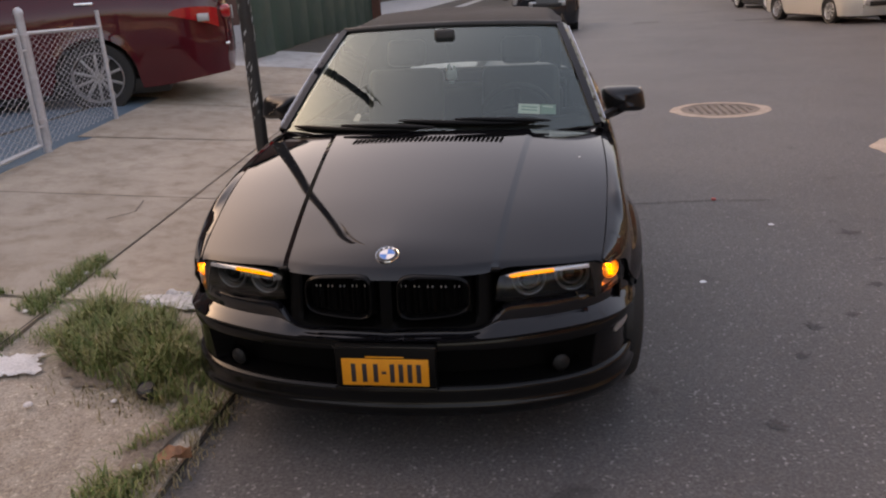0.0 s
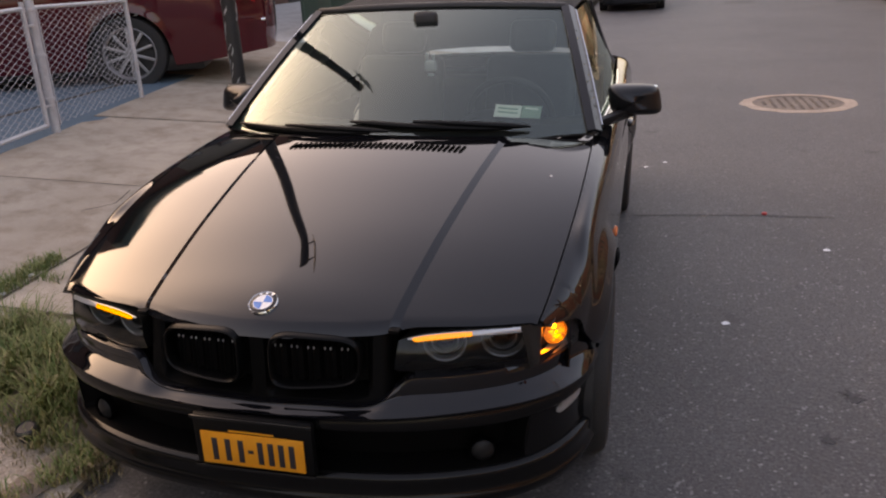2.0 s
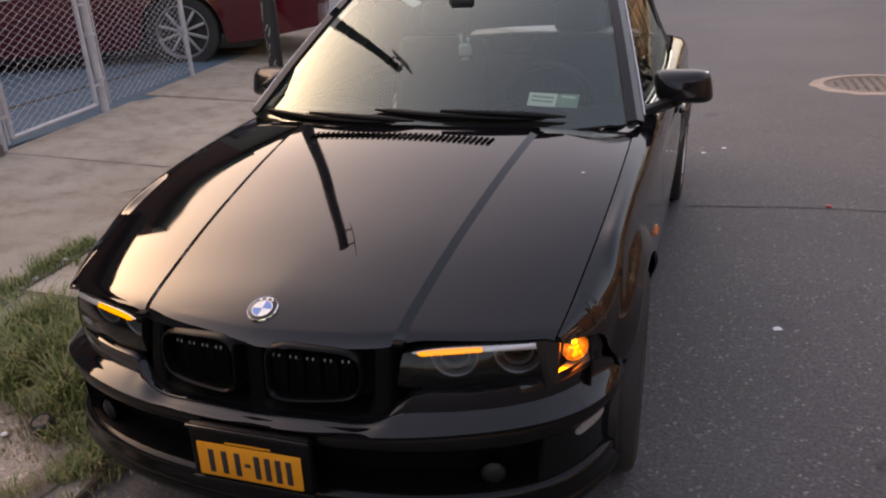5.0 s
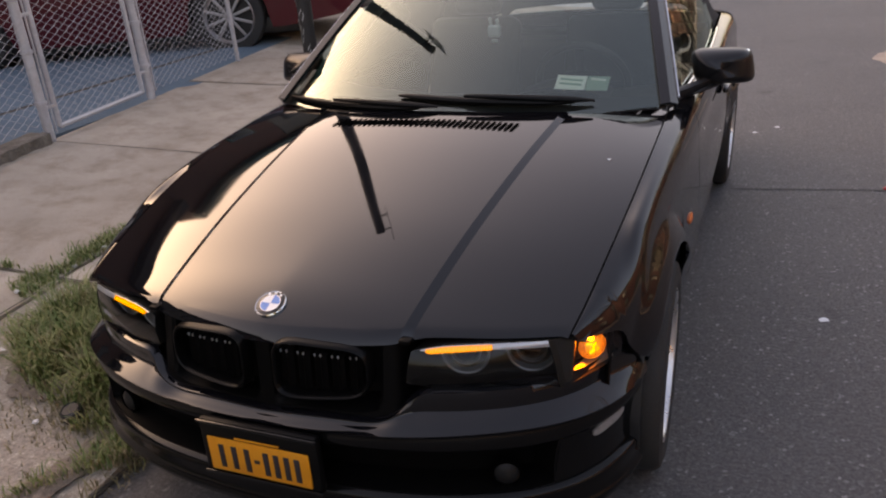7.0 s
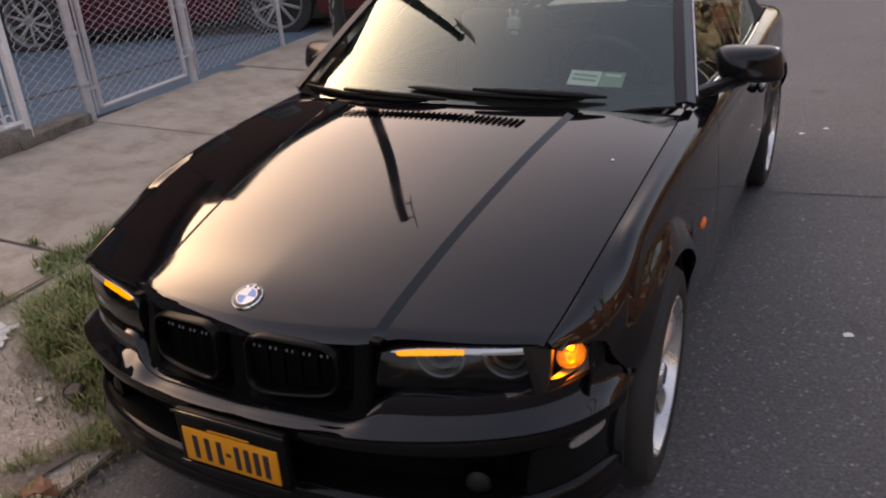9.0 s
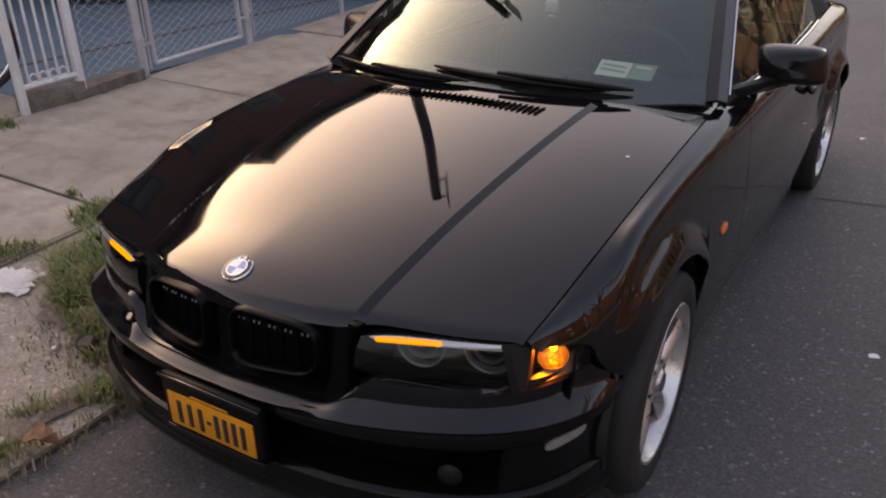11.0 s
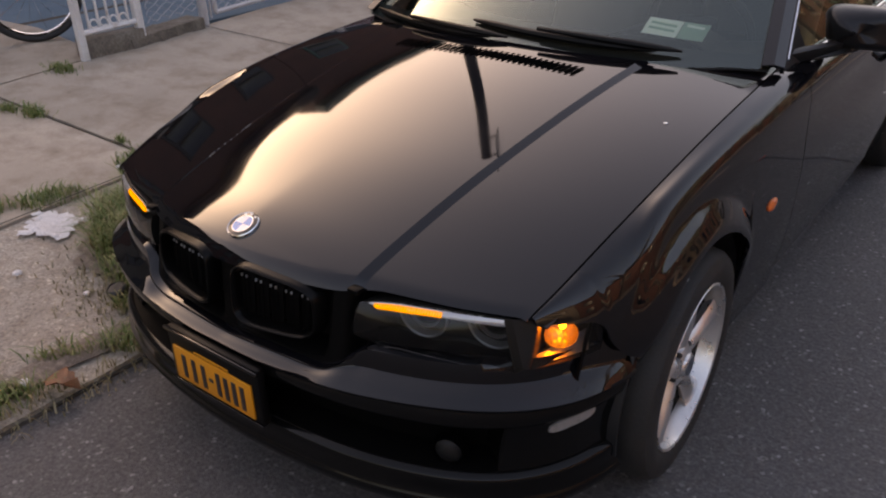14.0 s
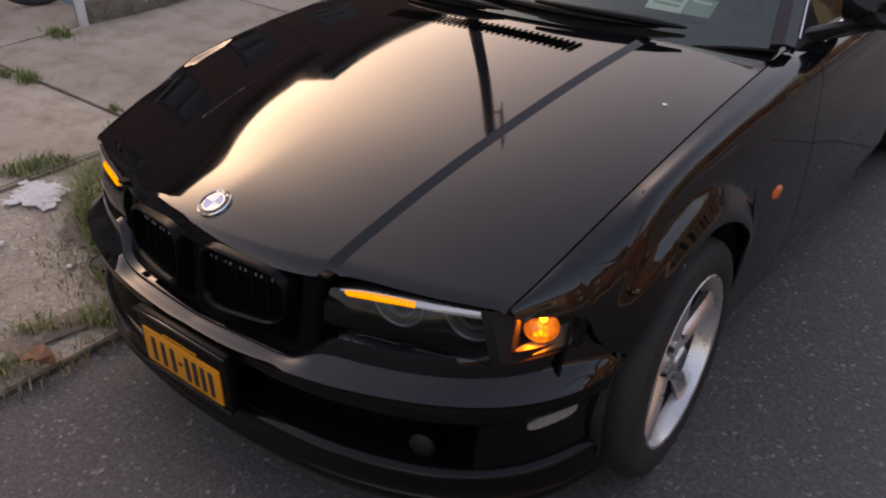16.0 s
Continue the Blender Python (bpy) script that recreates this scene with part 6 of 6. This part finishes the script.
def blades(rg, spots, name, label, mat):
    """Grass: (x, y, height) roots with bent ribbons."""
    sh = Shape()
    for x, y, h in spots:
        a = rg.uniform(0, 2 * math.pi)
        lean, w = rg.uniform(0.2, 1.25) * h, rg.uniform(0.0013, 0.0030)
        d = Vector((math.cos(a), math.sin(a), 0))
        s_ = Vector((-d.y, d.x, 0)) * w
        root = Vector((x, y, walk_z(x, y) - 0.01 if x < KERB_X else -0.005))
        pts = [root, root + d * lean * 0.22 + Vector((0, 0, h * 0.5)), root + d * lean * 0.62 + Vector((0, 0, h * 0.85)), root + d * lean * 1.1 + Vector((0, 0, h * rg.uniform(0.65, 1.0)))]
        sh.add([pts[0] - s_, pts[0] + s_, pts[1] + s_, pts[1] - s_, pts[2] + s_ * 0.75, pts[2] - s_ * 0.75, pts[3]], [(0, 1, 2, 3), (3, 2, 4, 5), (5, 4, 6)])
    return solo(name, sh, mat, label, "grass", kind="stuff", angle=180)


rg = random.Random(8)
spots, dry = [], []
for _ in range(7600):
    a, r = rg.uniform(0, 2 * math.pi), math.sqrt(rg.random())
    x, y = -1.36 + 0.40 * r * math.cos(a), 0.73 + 0.29 * r * math.sin(a) - 0.15 * (r * math.cos(a))
    n = noise.noise((x * 6, y * 6, 0))
    if n < -0.22 or rg.random() < (r - 0.55) * 1.3:
        continue
    (dry if rg.random() < 0.10 + 0.35 * max(0.0, r - 0.6) else spots).append((x, y, rg.uniform(0.07, 0.23) * (1.15 - 0.55 * r) * (1.0 + 0.5 * n)))
for _ in range(1300):
    x, y = rg.gauss(-1.02, 0.06) + 0.05, rg.uniform(0.32, 0.95)
    if noise.noise((x * 7, y * 7, 2)) > -0.1:
        (dry if rg.random() < 0.2 else spots).append((x, y, rg.uniform(0.03, 0.10)))
blades(rg, spots, "grass_clump", "thick clump of long grass between kerb and sidewalk", GRASS)
spots = []
for _ in range(6400):
    y = rg.uniform(-1.8, 0.36)
    x = rg.gauss(-0.90, 0.05) + 0.03 * math.sin(y * 7) + (0.05 if y > 0.1 else 0)
    if noise.noise((x * 4, y * 3.2, 4)) < -0.12 or x > -0.74:
        continue
    (dry if rg.random() < 0.16 or x > -0.80 and rg.random() < 0.6 else spots).append((x, y, rg.uniform(0.02, 0.07)))
blades(rg, spots, "kerb_grass", "short grass growing along the kerb", GRASS)
for _ in range(900):
    x, y = rg.gauss(-1.12, 0.16), rg.gauss(0.40, 0.10)
    dry.append((x, y, rg.uniform(0.008, 0.035)))
for _ in range(260):
    dry.append((rg.gauss(-0.77, 0.03), rg.uniform(-0.25, 0.5), rg.uniform(0.01, 0.05)))
blades(rg, dry, "dry_grass", "pale dry straw among the green grass", STRAW)


def soil(x, y, rx, ry, seed):
    def f(u, v):
        a = 2 * math.pi * u
        k = 1 + 0.5 * noise.noise((math.cos(a) * 1.6 + seed, math.sin(a) * 1.6, 0)) + 0.3 * noise.noise((math.cos(a) * 6 + seed, math.sin(a) * 6, 2))
        px, py = x + rx * k * v * math.cos(a), y + ry * k * v * math.sin(a)
        return (px, py, walk_z(px, py) - 0.001 + 0.011 * (1 - v * v) * (0.8 + 0.6 * noise.noise((px * 30, py * 30, seed))))
    return solo("soil_patch", Shape().grid(f, 60, 14), SOIL, "brown crumbly soil under the grass by the kerb", "soil", kind="stuff")


soil(-1.34, 0.68, 0.36, 0.29, 3.0)
soil(-0.92, 0.10, 0.055, 0.32, 5.0)
spots = []
for _ in range(3000):
    y = rg.uniform(0.1, 1.75)
    x = -2.03 - 0.03 * (y - 1.5) + rg.gauss(0, 0.05 * (1.5 - 0.5 * y))
    if noise.noise((x * 3, y * 3, 9)) < -0.15:
        continue
    spots.append((x, y, rg.uniform(0.015, 0.065)))
for cx, cy, n, sd in ((-3.43, 1.52, 260, 0.06), (-2.92, 1.05, 260, 0.045), (-3.05, 0.98, 120, 0.03), (-2.27, 1.16, 60, 0.02), (-1.9, 1.5, 60, 0.03), (-1.7, 0.78, 300, 0.07)):
    for _ in range(n):
        spots.append((rg.gauss(cx, sd), rg.gauss(cy, sd * 0.6), rg.uniform(0.02, 0.06)))
blades(rg, spots, "joint_weeds", "weeds growing in the sidewalk joints", GRASS)


# slabs of the sidewalk
def joint_y(k, x):
    base, slope = ((-9.0, 0.0), (-6.9, 0.0), (-4.8, 0.0), (-2.7, 0.02), (-0.75, 0.06), (1.16, 0.10), (3.03, 0.19), (5.06, 0.27), (6.9, 0.27), (8.75, 0.25), (10.4, 0.2), (12.4, 0.1))[k]
    return base + slope * (x + 2.0)


def long_x(y):
    return -2.0 - 0.06 * (y - 2.0)


def slab(k, side):
    gap = 0.005
    pebbled = side == 1 and k <= 4
    rs = random.Random(k * 7 + side)
    tilt, lift = rs.uniform(-0.004, 0.004), rs.uniform(-0.002, 0.003)

    def f(u, v):
        ym = joint_y(k, -2.5) + (joint_y(k + 1, -2.5) - joint_y(k, -2.5)) * v
        xa, xb = (fence_x(ym) - (0.02 if ym < 9 else 0.3), long_x(ym)) if side == 0 else (long_x(ym), KERB_X - 0.005)
        for _ in range(3):
            x = xa + gap + (xb - xa - 2 * gap) * u
            y0, y1 = joint_y(k, x) + gap, joint_y(k + 1, x) - gap
            y = y0 + (y1 - y0) * v
            if side == 0:
                xa = fence_x(y) - (0.02 if y < 9 else 0.3)
        edge = min(u, 1 - u, v, 1 - v)
        z = walk_z(x, y) + lift + tilt * (u - 0.5) - (0.004 if edge == 0 else 0)
        if pebbled:
            z += 0.006 * noise.noise((x * 5, y * 5, 3)) - 0.012
        return (x, y, z)
    part("slab", Shape().grid(f, 24 if pebbled else 8, 24 if pebbled else 8, thick=0.06), PEBBLE if pebbled else (PALE_CONCRETE if k >= 10 else CONCRETE), bed)


for k in range(11):
    for side in (0, 1):
        slab(k, side)
# dirt packed in the joints
for k in range(4, 10):
    fill = strip([(x, joint_y(k, x)) for x in (fence_x(joint_y(k, -3.4)), -3.0, -2.5, -2.0, -1.5, KERB_X - 0.02)], 0.012, 0, k)
    fill.v = [(x, y, walk_z(x, y) + 0.0035) for x, y, z in fill.v]
    part("joint_dirt", fill, JOINT_DIRT, bed)
fill = strip([(long_x(y), y) for y in (-2.5, 0.0, 2.0, 4.0, 6.0, 8.0)], 0.010, 0, 40)
fill.v = [(x, y, walk_z(x, y) + 0.0036) for x, y, z in fill.v]
part("joint_dirt", fill, JOINT_DIRT, bed)
CRACK = material("dark_crack", (0.05, 0.042, 0.036), 0.95)
for pts, w in (([(-2.35, 2.86), (-2.28, 2.6), (-2.38, 2.4)], 0.008),):
    cr = strip(pts, w, 0, 2)
    cr.v = [(x, y, walk_z(x, y) + 0.004) for x, y, z in cr.v]
    solo("pavement_crack", cr, CRACK, "thin dark crack in the sidewalk", "crack", kind="stuff")
